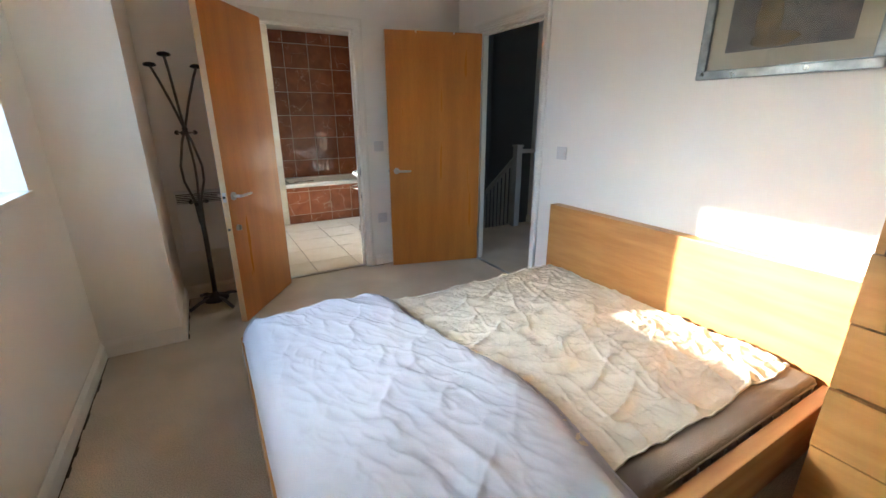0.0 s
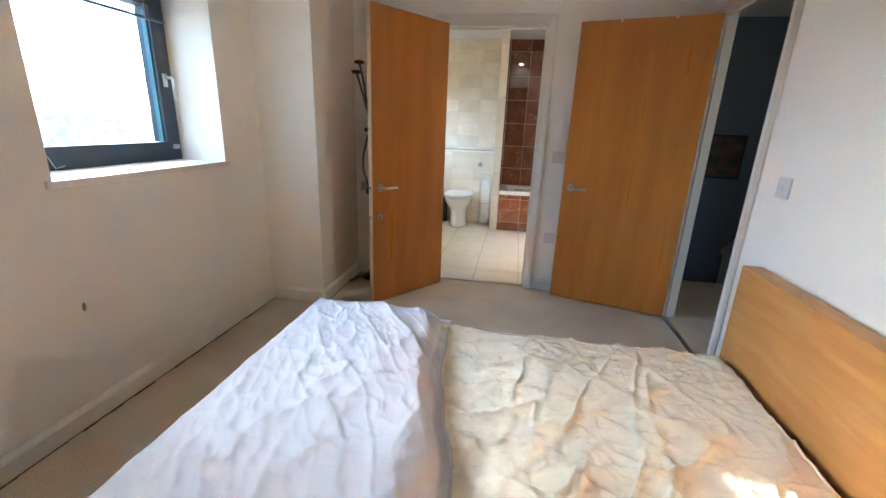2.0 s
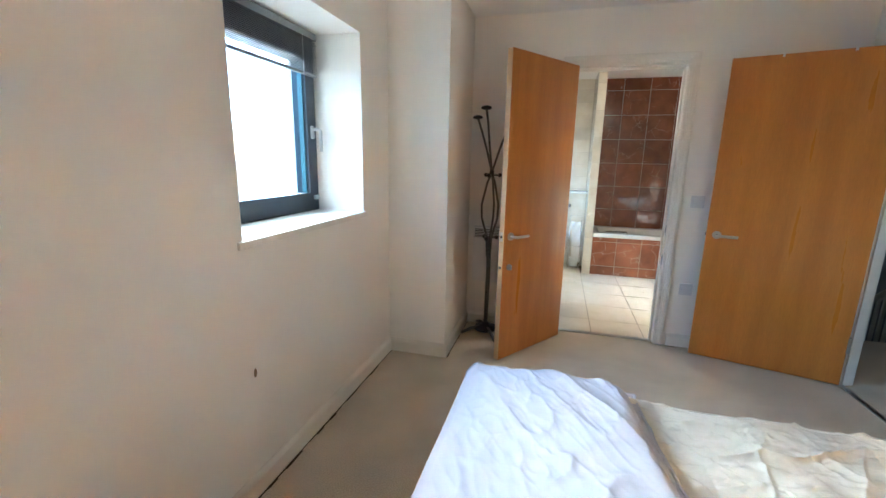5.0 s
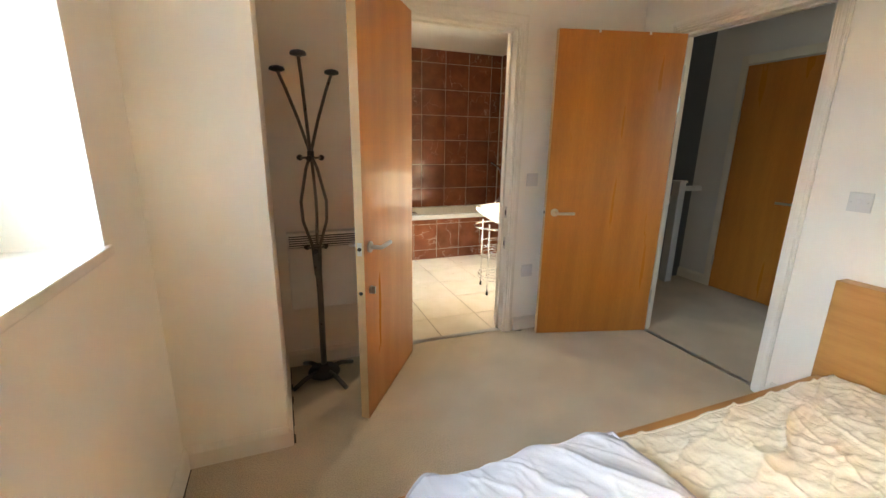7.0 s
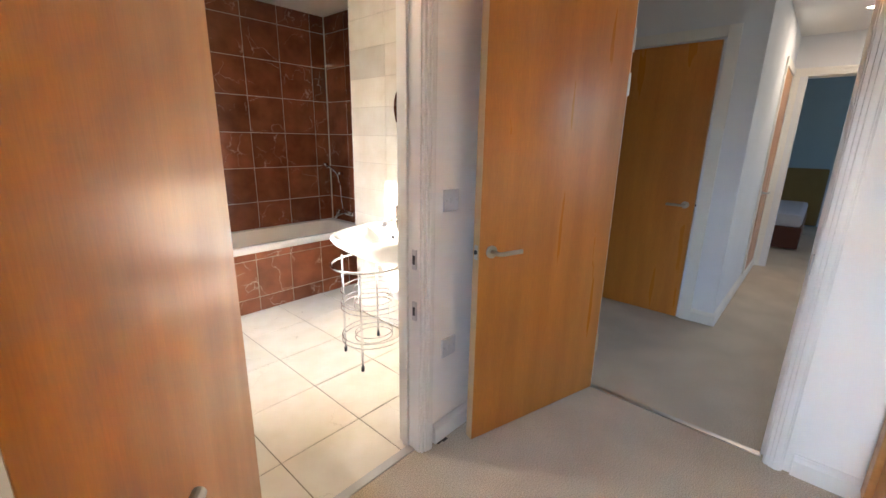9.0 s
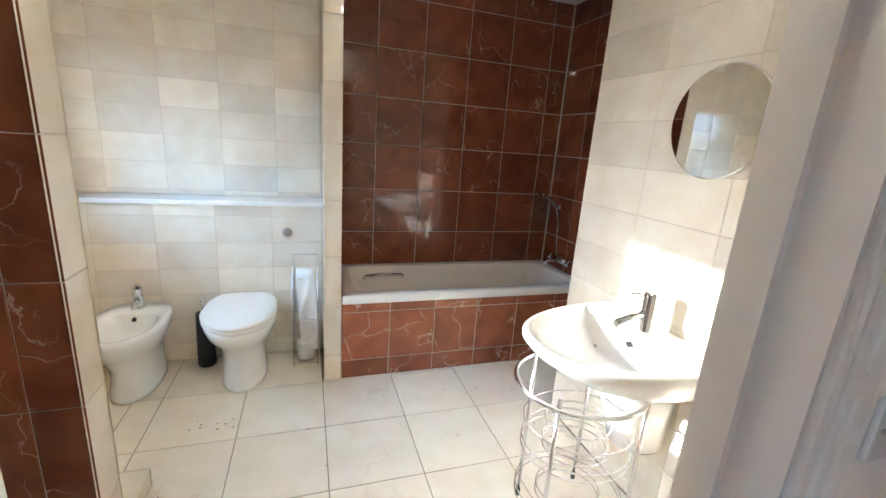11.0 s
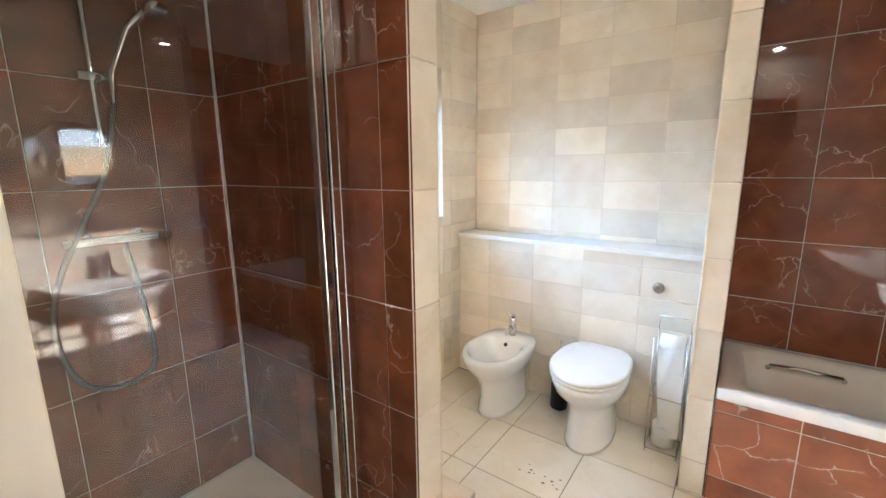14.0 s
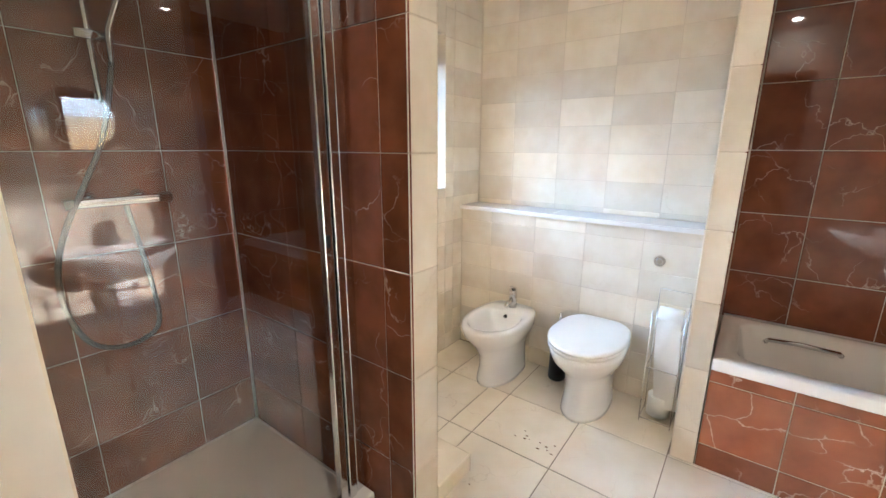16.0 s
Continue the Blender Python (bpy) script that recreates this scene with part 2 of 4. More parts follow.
setting("wall_breast", box(W - 0.01, -0.18, 3.44, N, 0, CEILING), WALL, "cream painted boxed-out wall corner", "wall")
setting("wall_north", boxes((W, 0.507, N, BN, 0, CEILING), (0.507, 1.307, N, BN, 2.02, CEILING), (1.307, 2.36, N, BN, 0, CEILING)), WALL, "cream painted wall with the bathroom doorway", "wall")
setting("wall_east", boxes((E, 2.36, S, 3.0, 0, CEILING), (E, 2.36, 3.0, 3.86, 2.02, CEILING), (E, 2.36, 3.86, N, 0, CEILING)), WALL, "cream painted wall with the hallway doorway", "wall")
setting("wall_south", box(OUT, 2.36, S - 0.1, S, 0, CEILING), WALL, "plain cream painted wall", "wall")
setting("ceiling", box(OUT, 2.36, S - 0.1, 4.2, CEILING, CEILING + 0.1), CEIL, "off-white painted ceiling")
setting("ceiling_hall", boxes((2.36, 9.6, -0.2, 5.69, CEILING, CEILING + 0.1), (2.12, 2.36, 4.26, 5.52, CEILING, CEILING + 0.1)), CEIL, "off-white hallway ceiling", "ceiling")
setting("ceiling_bathroom", boxes((OUT, 2.12, 4.2, 6.9, CEILING + 0.001, CEILING + 0.1), (2.12, 2.68, 5.692, 6.9, CEILING + 0.001, CEILING + 0.1), (2.12, 2.36, 5.52, 5.692, CEILING + 0.001, CEILING + 0.1)), CEIL, "off-white bathroom ceiling", "ceiling")
# bathroom shell
setting("floor_bathroom", box(OUT, 2.62, 4.2, 6.82, -0.1, -0.0025), FGROUT, "cream polished tile floor with brown grout", "floor")
setting("wall_bathroom_west", boxes((OUT, -0.88, 4.2, 5.19, 0, CEILING), (-0.75, -0.57, 5.19, 5.42, 0, CEILING), (-0.75, -0.57, 6.31, 6.82, 0, CEILING), (-0.75, -0.57, 5.42, 6.31, 0, 1.10), (-0.75, -0.57, 5.42, 6.31, 1.98, CEILING)), GROUT, "tiled outer wall of the bathroom", "wall")
setting("wall_bathroom_north", box(OUT, 2.68, 6.708, 6.85, 0, CEILING), GROUT, "tiled wall behind bath and toilet", "wall")
setting("wall_bathroom_east", boxes((2.038, 2.12, BN, 5.59, 0, CEILING), (2.12, 2.68, 5.52, 5.59, 0, CEILING), (2.568, 2.68, 5.59, 6.708, 0, CEILING)), GROUT, "tiled wall behind the basin", "wall")
setting("wall_shower", box(-0.88, 0.177, 5.128, 5.252, 0, CEILING), GROUT, "tiled nib wall between shower and toilet", "wall")
setting("wall_pillar", box(0.855, 0.936, 6.108, 6.708, 0, CEILING), GROUT, "tiled nib wall between toilet and bath", "wall")
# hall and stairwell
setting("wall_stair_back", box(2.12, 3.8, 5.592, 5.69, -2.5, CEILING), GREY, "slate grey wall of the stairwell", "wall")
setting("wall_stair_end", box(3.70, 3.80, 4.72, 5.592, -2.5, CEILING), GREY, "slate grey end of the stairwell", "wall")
setting("wall_hall_east", boxes((3.70, 3.80, 3.48, 4.72, -0.1, CEILING)), HALLW, "white hallway wall with a closed door", "wall")
setting("wall_corridor_north", box(3.80, 5.95, 3.48, 3.58, 0, CEILING), HALLW, "white corridor wall", "wall")
# openings out of view; the far room's is added to let daylight in
setting("wall_corridor_south", boxes((2.36, 3.3, -0.2, -0.1, 0, CEILING), (3.3, 5.2, -0.2, -0.1, 0, 0.5), (3.3, 5.2, -0.2, -0.1, 2.1, CEILING), (5.2, 6.6, -0.2, -0.1, 0, CEILING), (6.6, 9.0, -0.2, -0.1, 0, 1.1), (6.6, 9.0, -0.2, -0.1, 2.1, CEILING), (9.0, 9.6, -0.2, -0.1, 0, CEILING)), HALLW, "white outer wall with unseen window openings", "wall")
# unseen wall added to keep sky light from coming in under the landing
setting("wall_under_hall", box(2.12, 3.7, 4.64, 4.71, -2.5, -0.1), GREY, "unseen grey wall closing the void below the landing", "wall")
setting("wall_corridor_end", boxes((5.95, 6.05, -0.1, 2.55, 0, CEILING), (5.95, 6.05, 2.55, 3.36, 2.02, CEILING), (5.95, 6.05, 3.36, 5.0, 0, CEILING)), HALLW, "white wall at the corridor's end", "wall")
setting("wall_far_room", boxes((9.5, 9.6, -0.1, 5.0, 0, CEILING), (6.05, 9.5, 4.9, 5.0, 0, CEILING)), BLUE, "blue grey painted wall of a far room", "wall")
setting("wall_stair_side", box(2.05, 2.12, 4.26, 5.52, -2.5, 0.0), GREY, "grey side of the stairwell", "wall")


GRASS = material("hazed_winter_fields", (0.12, 0.13, 0.09), 0.95, other=(0.18, 0.17, 0.13), scale=0.02, amount=1.0)
TREES = material("hazed_bare_woods", (0.10, 0.105, 0.08), 0.95, other=(0.15, 0.14, 0.11), scale=0.2, amount=1.0)
setting("ground", box(-2500, 2500, -2500, 2500, -14.2, -14.0), GRASS, "open ground below the building, paled by a haze glow")
rng = random.Random(5)
bm = bmesh.new()
for k in range(700):
    far, a = rng.uniform(220, 1100), rng.uniform(-0.75, 0.75)
    c = Vector((-far * math.cos(a), 2.6 + far * math.sin(a), -14 + rng.uniform(0.5, 2.5)))
    size = rng.uniform(1.2, 3.0) * (0.6 + far / 500)
    bmesh.ops.create_icosphere(bm, subdivisions=1, radius=1.0, matrix=Matrix.LocRotScale(c, Euler((rng.random() * 6, rng.random() * 6, 0)), (size, size, size * 0.3)))
for v in bm.verts:
    v.co += Vector((rng.uniform(-1, 1), rng.uniform(-1, 1), rng.uniform(-0.8, 0.8)))
# distance haze put in as a pale blue emission on woods and fields
for m, haze_glow in ((TREES, 0.2), (GRASS, 0.07)):
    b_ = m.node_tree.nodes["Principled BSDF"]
    b_.inputs["Emission Color"].default_value, b_.inputs["Emission Strength"].default_value = (0.8, 0.93, 1.0, 1), haze_glow
tagged(finish("far_woods", bm, TREES), "distant woods and hedges beyond the window, glowing for haze", "trees", "", "stuff")
HOUSE = material("pale_render", (0.5, 0.45, 0.4), 0.8, scale=0.5)
ROOF = material("slate_roof", (0.3, 0.28, 0.27), 0.7, scale=1.0)
for hx_, hy_, hw in ((-220, 40, 9), (-260, 95, 12), (-210, 130, 8), (-330, 12, 14), (-190, -40, 8)):
    hs_ = thing("house", pose(hx_, hy_, -14, 0, 0, hw * 7), "small pale house with a slate roof", "house", "far houses")
    part("wall", box(-hw / 2, hw / 2, -4, 4, 0, 5), HOUSE, hs_)
    part("roof", loft([[(x, -4.4, 5), (x, 4.4, 5), (x, 0, 8)] for x in (-hw / 2 - 0.4, hw / 2 + 0.4)]), ROOF, hs_)
    for wx in (-hw / 4, hw / 4):
        for wz in (1.0, 3.2):
            part("window", box(wx - 0.5, wx + 0.5, 3.96, 4.05, wz, wz + 1.2), FRAME, hs_)


def trim_run(name, x0, y0, x1, y1, side, label="painted skirting board"):
    """Skirting with a rounded top along a wall; side is the way into the room."""
    a, b, n = Vector((x0, y0, 0)), Vector((x1, y1, 0)), Vector((*side, 0))
    rings = []
    for p in (a, b):
        rings.append([p + n * d + Vector((0, 0, z)) for d, z in ((0.0, 0.002), (0.018, 0.002), (0.018, 0.072), (0.012, 0.084), (0.007, 0.09), (0.004, 0.096), (0.0, 0.096))])
    bm = loft(rings)
    for f in bm.faces:
        f.smooth = False
    return setting(name, bm, TRIM, label, "skirting")


trim_run("baseboard_1", W, S, W, 3.44, (1, 0))
trim_run("baseboard_2", W, 3.44, -0.18, 3.44, (0, -1))
trim_run("baseboard_3", -0.18, 3.425, -0.18, N, (1, 0))
trim_run("baseboard_4", -0.164, N, 0.468, N, (0, -1))
trim_run("baseboard_5", 1.362, N, 2.24, N, (0, -1))
trim_run("baseboard_6", E, S, E, 2.94, (-1, 0))
trim_run("baseboard_7", 3.70, 3.48, 3.70, 3.63, (-1, 0))
trim_run("baseboard_8", 3.684, 3.48, 5.95, 3.48, (0, -1))
trim_run("baseboard_9", 3.70, 4.43, 3.70, 4.72, (-1, 0))


def door_frame(name, along, a, b, near, far, top, arch_sides, label):
    """Lining, stops and moulded architraves of an opening from a to b along the axis 'x' or 'y'; near and far are the wall's faces."""
    def place(u0, u1, v0, v1, z0, z1, bev=0.0):
        return box(u0, u1, v0, v1, z0, z1, bev) if along == "x" else box(v0, v1, u0, u1, z0, z1, bev)
    root = setting(name, place(a - 0.03, a, near - 0.002, far + 0.002, 0, top + 0.02), TRIM, label, "door frame")
    part("lining", place(b, b + 0.03, near - 0.002, far + 0.002, 0, top + 0.02), TRIM, root)
    part("lining", place(a, b, near - 0.002, far + 0.002, top - 0.01, top + 0.02), TRIM, root)
    mid = (near + far) / 2
    part("door_stop", place(a, a + 0.012, mid, mid + 0.03, 0, top - 0.01), TRIM, root)
    part("door_stop", place(b - 0.012, b, mid, mid + 0.03, 0, top - 0.01), TRIM, root)
    part("door_stop", place(a + 0.012, b - 0.012, mid, mid + 0.03, top - 0.022, top - 0.01), TRIM, root)
    for side in arch_sides:
        base, d = (near, -1) if side == "near" else (far, 1)
        for w0, w1, thick in ((0.005, 0.068, 0.014), (0.02, 0.064, 0.02), (0.034, 0.058, 0.024)):
            v = sorted((base + d * 0.001, base + d * thick))
            part("architrave", place(a - w1, a - w0, *v, 0, top + w1, 0.004), TRIM, root)
            part("architrave", place(b + w0, b + w1, *v, 0, top + w1, 0.004), TRIM, root)
            part("architrave", place(a - w0, b + w0, *v, top + w0, top + w1, 0.004), TRIM, root)
    return root


frame_a = door_frame("door_frame_1", "x", 0.537, 1.277, N, BN, 2.0, ("near",), "cream painted frame of the bathroom doorway")
for z in (0.867, 0.655):
    part("strike_plate", box(1.272, 1.2782, 4.155, 4.178, z - 0.04, z + 0.04, 0.002), STEEL, frame_a, "steel strike plate")
    # shade inside the hole, put in as a black box on the plate
    part("strike_hole", box(1.2712, 1.273, 4.16, 4.173, z - 0.018, z + 0.018), BLACK, frame_a)
frame_b = door_frame("door_frame_2", "y", 3.032, 3.835, E, 2.36, 2.0, ("near", "far"), "cream painted frame of the hallway doorway")
part("strike_plate", box(2.275, 2.298, 3.031, 3.037, 0.84, 0.92, 0.002), STEEL, frame_b, "steel strike plate")
setting("trim_threshold", box(0.537, 1.277, 4.165, 4.205, 0.0, 0.006, 0.002), STEEL, "metal strip between carpet and tiles", "threshold")
setting("trim_threshold_2", box(2.285, 2.315, 3.04, 3.83, 0.0, 0.006, 0.002), STEEL, "metal strip at the hallway carpet", "threshold")


LIPPING = material("pale_maple_lipping", (0.62, 0.42, 0.22), 0.5, other=(0.54, 0.35, 0.17), scale=2, amount=0.7, stretch=(9, 9, 0.6))


def lever(parent, side, x, z, reach, name="door_handle"):
    """Lever handle on a round rose; side is the face's y and sign, reach the lever's signed length."""
    y, d = side
    h = part(name, tube([(x, y, z), (x, y + d * 0.009, z)], 0.026, 20), STEEL, parent, "polished steel lever handle")
    e = 1 if reach > 0 else -1
    part("lever", tube([(x, y + d * 0.005, z), (x, y + d * 0.045, z), (x + e * 0.006, y + d * 0.054, z), (x + e * 0.018, y + d * 0.057, z), (x + reach, y + d * 0.057, z)], 0.0095, 12), STEEL, h)
    return h


def leaf(name, m, width, label, lock=False):
    """Flush veneered door: hinge edge at the origin, leaf along +x, shown face at y = 0."""
    bm = box(0, width, -0.04, 0, 0.008, 1.99, 0.0015)
    ob = setting(name, bm, DOOR, label, "door")
    ob.matrix_world = m
    z = 0.88 if not lock else 0.86
    lever(ob, (0.0, 1), width - 0.06, z, -0.115)
    lever(ob, (-0.04, -1), width - 0.06, z, -0.115)
    part("edge_lipping", box(width + 0.0002, width + 0.0012, -0.0395, -0.0005, 0.009, 1.989), LIPPING, ob, "pale maple edge strip")
    part("latch_plate", box(width + 0.001, width + 0.0015, -0.031, -0.009, z - 0.03, z + 0.03), STEEL, ob)
    part("latch_bolt", tube([(width, -0.02, z), (width + 0.006, -0.02, z)], 0.009, 12), BLACK, ob)
    if lock:
        for y, d in ((0.0, 1), (-0.04, -1)):
            part("thumb_turn", tube([(width - 0.06, y, z - 0.205), (width - 0.06, y + d * 0.008, z - 0.205)], 0.02, 18), STEEL, ob)
            part("thumb_turn", box(width - 0.066, width - 0.054, y - 0.002 if d > 0 else y - 0.025, y + 0.025 if d > 0 else y + 0.002, z - 0.222, z - 0.188, 0.003), STEEL, ob)
        part("latch_bolt", tube([(width, -0.02, z - 0.205), (width + 0.005, -0.02, z - 0.205)], 0.009, 12), BLACK, ob)
    return ob


door_a = leaf("door_1", pose(0.582, 4.06, 0, 0, 0, -124.5), 0.695, "open maple veneer bathroom door with steel lever", True)
door_b = leaf("door_2", pose(2.28, 3.803, 0, 0, 0, 164.6), 0.818, "open maple veneer hallway door with steel lever")
for z in (0.27, 1.575, 1.76):
    part("hinge", box(-0.012, 0.004, -0.043, 0.002, z - 0.05, z + 0.05, 0.002), STEEL, door_b, "steel butt hinge")
for x in (0.24, 0.56):
    part("hook_bracket", boxes((x, x + 0.012, -0.043, 0.004, 1.9905, 1.9935), (x, x + 0.012, 0.0015, 0.004, 1.975, 1.9905)), PLASTIC, door_b, "white over-door hook")
door_c = leaf("door_3", pose(3.715, 4.36, 0, 0, 0, -90), 0.64, "closed maple veneer cupboard door in the hall")
for z in (0.27, 1.575, 1.76):
    part("hinge", box(-0.01, 0.006, -0.043, 0.003, z - 0.05, z + 0.05, 0.002), STEEL, door_c)
root = setting("trim_door_surround", box(3.68, 3.699, 3.625, 3.70, 0, 2.075, 0.004), TRIM, "white architrave round the cupboard door", "door frame")
part("architrave", box(3.68, 3.699, 4.37, 4.43, 0, 2.075, 0.004), TRIM, root)
part("architrave", box(3.68, 3.699, 3.70, 4.37, 2.005, 2.075, 0.004), TRIM, root)
frame_d = door_frame("door_frame_3", "y", 2.62, 3.42, 5.95, 6.05, 2.0, ("near",), "white frame of the far room's doorway")
door_d = leaf("door_4", pose(5.86, 3.474, 0, 0, 0, 180), 0.76, "closed maple veneer door in the corridor wall")
for z in (0.27, 1.575, 1.76):
    part("hinge", box(-0.012, 0.012, -0.004, 0.006, z - 0.05, z + 0.05, 0.002), STEEL, door_d, "steel butt hinge")
root = setting("trim_corridor_door", box(5.03, 5.095, 3.464, 3.4795, 0, 2.06, 0.004), TRIM, "white architrave round the corridor door", "door frame")
part("architrave", box(5.865, 5.93, 3.464, 3.4795, 0, 2.06, 0.004), TRIM, root)
part("architrave", box(5.095, 5.865, 3.464, 3.4795, 1.995, 2.06, 0.004), TRIM, root)

# ---- bedroom window ----
win = setting("window_1", boxes((-0.95, -0.875, 2.09, 2.13, 1.035, 1.995), (-0.95, -0.875, 3.03, 3.065, 1.035, 1.995), (-0.95, -0.875, 2.13, 3.03, 1.035, 1.07), (-0.95, -0.875, 2.13, 3.03, 1.92, 1.995)), FRAME, "dark blue-grey framed window, blind half raised", "window")
part("sash", boxes((-0.945, -0.858, 2.13, 2.19, 1.07, 1.92), (-0.945, -0.858, 2.955, 3.03, 1.07, 1.92), (-0.945, -0.858, 2.19, 2.955, 1.07, 1.14), (-0.945, -0.858, 2.19, 2.955, 1.84, 1.92)), FRAME, win)
pane = part("pane", box(-0.912, -0.906, 2.19, 2.955, 1.14, 1.84), GLASS, win)
pane.visible_shadow = False
part("glazing_bead", box(-0.903, -0.875, 2.946, 2.954, 1.141, 1.839), material("teal_edge_seal", (0.02, 0.09, 0.11), 0.4), win, "teal edge of the double glazing")
h = part("window_handle", box(-0.858, -0.845, 2.98, 3.005, 1.44, 1.51, 0.004), STEEL, win, "silver window handle")
part("lever", tube([(-0.845, 2.993, 1.49), (-0.808, 2.993, 1.49), (-0.8, 2.993, 1.48), (-0.8, 2.993, 1.37)], 0.009, 10), STEEL, h)
part("catch", box(-0.858, -0.838, 2.985, 3.02, 1.10, 1.125, 0.004), STEEL, win)
setting("sill", box(-0.87, W + 0.012, 2.062, 3.095, 1.005, 1.036, 0.006), TRIM, "white painted window board", "window sill")
SLAT = material("grey_aluminium_slat", (0.22, 0.23, 0.23), 0.4, 0.3, scale=9, amount=0.4)


def blind(name, x, y0, y1, top, low, count, tilt, label):
    root = thing(name, pose(x, (y0 + y1) / 2, top), label, "blind")
    half = (y1 - y0) / 2
    part("headrail", box(-0.014, 0.014, -half, half, -0.035, 0.0, 0.002), SLAT, root)
    part("bottom_rail", box(-0.012, 0.012, -half, half, low - top, low - top + 0.012, 0.003), SLAT, root)
    gap = (top - low - 0.055) / count
    for k in range(count):
        bm = box(-0.0125, 0.0125, -half, half, -0.0006, 0.0006)
        bmesh.ops.rotate(bm, verts=bm.verts, cent=(0, 0, 0), matrix=Matrix.Rotation(radians(tilt), 3, "Y"))
        bmesh.ops.translate(bm, verts=bm.verts, vec=(0, 0, -0.045 - gap * k))
        part("slat", bm, SLAT, root)
    for y in (-half * 0.72, half * 0.72):
        part("ladder_cord", tube([(0.014, y, -0.03), (0.014, y, low - top)], 0.0012, 5), PLASTIC, root)
    return root


blind("venetian_blind", -0.835, 2.10, 3.02, 1.985, 1.765, 22, 12, "grey metal venetian blind gathered above the window")
single("blind_cord", tube([(-0.825, 2.24, 1.77), (-0.82, 2.25, 1.3), (-0.817, 2.26, 1.12), (-0.815, 2.29, 1.05), (-0.813, 2.33, 1.06)], 0.0015, 5), PLASTIC, "thin white cord hanging from the blind", "blind cord")

# bathroom window
win = setting("window_2", boxes((-0.745, -0.69, 5.42, 5.47, 1.10, 1.98), (-0.745, -0.69, 6.27, 6.31, 1.10, 1.98), (-0.745, -0.69, 5.47, 6.27, 1.10, 1.15), (-0.745, -0.69, 5.47, 6.27, 1.85, 1.98)), FRAME, "dark framed bathroom window", "window")
pane = part("pane", box(-0.72, -0.714, 5.47, 6.27, 1.15, 1.85), GLASS, win)
pane.visible_shadow = False
blind("venetian_blind", -0.655, 5.44, 6.30, 1.975, 1.30, 26, 34, "grey metal venetian blind in the bathroom window")

# ---- bed ----
bed = thing("bed", pose(1.2, 1.89, 0), "double bed frame in birch veneer against the wall", "bed")
part("headboard", box(0.96, 1.04, -0.83, 0.85, 0.06, 0.75, 0.004), WOOD, bed, "thick birch headboard")
part("side_rail", box(-1.03, 0.96, 0.78, 0.83, 0.07, 0.29, 0.004), WOODX, bed)
part("side_rail", box(-1.03, 0.96, -0.83, -0.775, 0.07, 0.29, 0.004), WOODX, bed)
part("footboard", box(-1.08, -1.03, -0.83, 0.83, 0.07, 0.29, 0.004), WOOD, bed)
for x, y in ((-1.04, -0.79), (-1.04, 0.79)):
    part("leg", box(x - 0.035, x + 0.035, y - 0.035, y + 0.035, 0.0, 0.07), WOOD, bed)
part("slat_base", box(-1.03, 0.96, -0.775, 0.78, 0.12, 0.14), WOODX, bed)

mat_t = thing("mattress", pose(1.17, 1.89, 0.14), "grey-brown quilted mattress on the bed frame", "mattress")
part("core", box(-0.97, 0.97, -0.765, 0.76, 0.0, 0.185, 0.03), MATTRESS, mat_t, smooth=True)
for z in (0.03, 0.16):
    part("piping", tube([(-0.95, -0.762, z), (0.95, -0.762, z), (0.968, -0.74, z), (0.968, 0.74, z), (0.95, 0.757, z), (-0.95, 0.757, z), (-0.968, 0.74, z), (-0.968, -0.74, z)], 0.006, 6, True), MATTRESS, mat_t)
for k in range(24):
    part("quilt_seam", tube([(-0.9 + k * 0.078, -0.768, 0.045), (-0.885 + k * 0.078, -0.77, 0.1), (-0.9 + k * 0.078, -0.768, 0.155)], 0.004, 5), MATTRESS, mat_t)


def cloth(nx, ny, at, thick=0.004):
    bm = bmesh.new()
    top = [[bm.verts.new(at(i / (nx - 1), j / (ny - 1))) for j in range(ny)] for i in range(nx)]
    for i in range(nx - 1):
        for j in range(ny - 1):
            f = bm.faces.new((top[i][j], top[i + 1][j], top[i + 1][j + 1], top[i][j + 1]))
            f.smooth = True
    return bm


def solid(ob, thick, offset=-1.0):
    m = ob.modifiers.new("thickness", "SOLIDIFY")
    m.thickness, m.offset = thick, offset
    return ob


def crease(x, y, seed, power=7):
    """Thin raised crease lines with soft slack between them."""
    wx, wy = 0.35 * noise.noise((x * 2.1, y * 2.1, seed + 11)), 0.35 * noise.noise((x * 2.1, y * 2.1, seed + 23))
    v = abs(noise.noise((x + wx, y + wy, seed)))
    return max(0.0, 1 - 2.2 * v) ** power * (0.4 + 0.6 * max(0, noise.noise((x * 0.7, y * 0.7, seed + 40)) + 0.5))


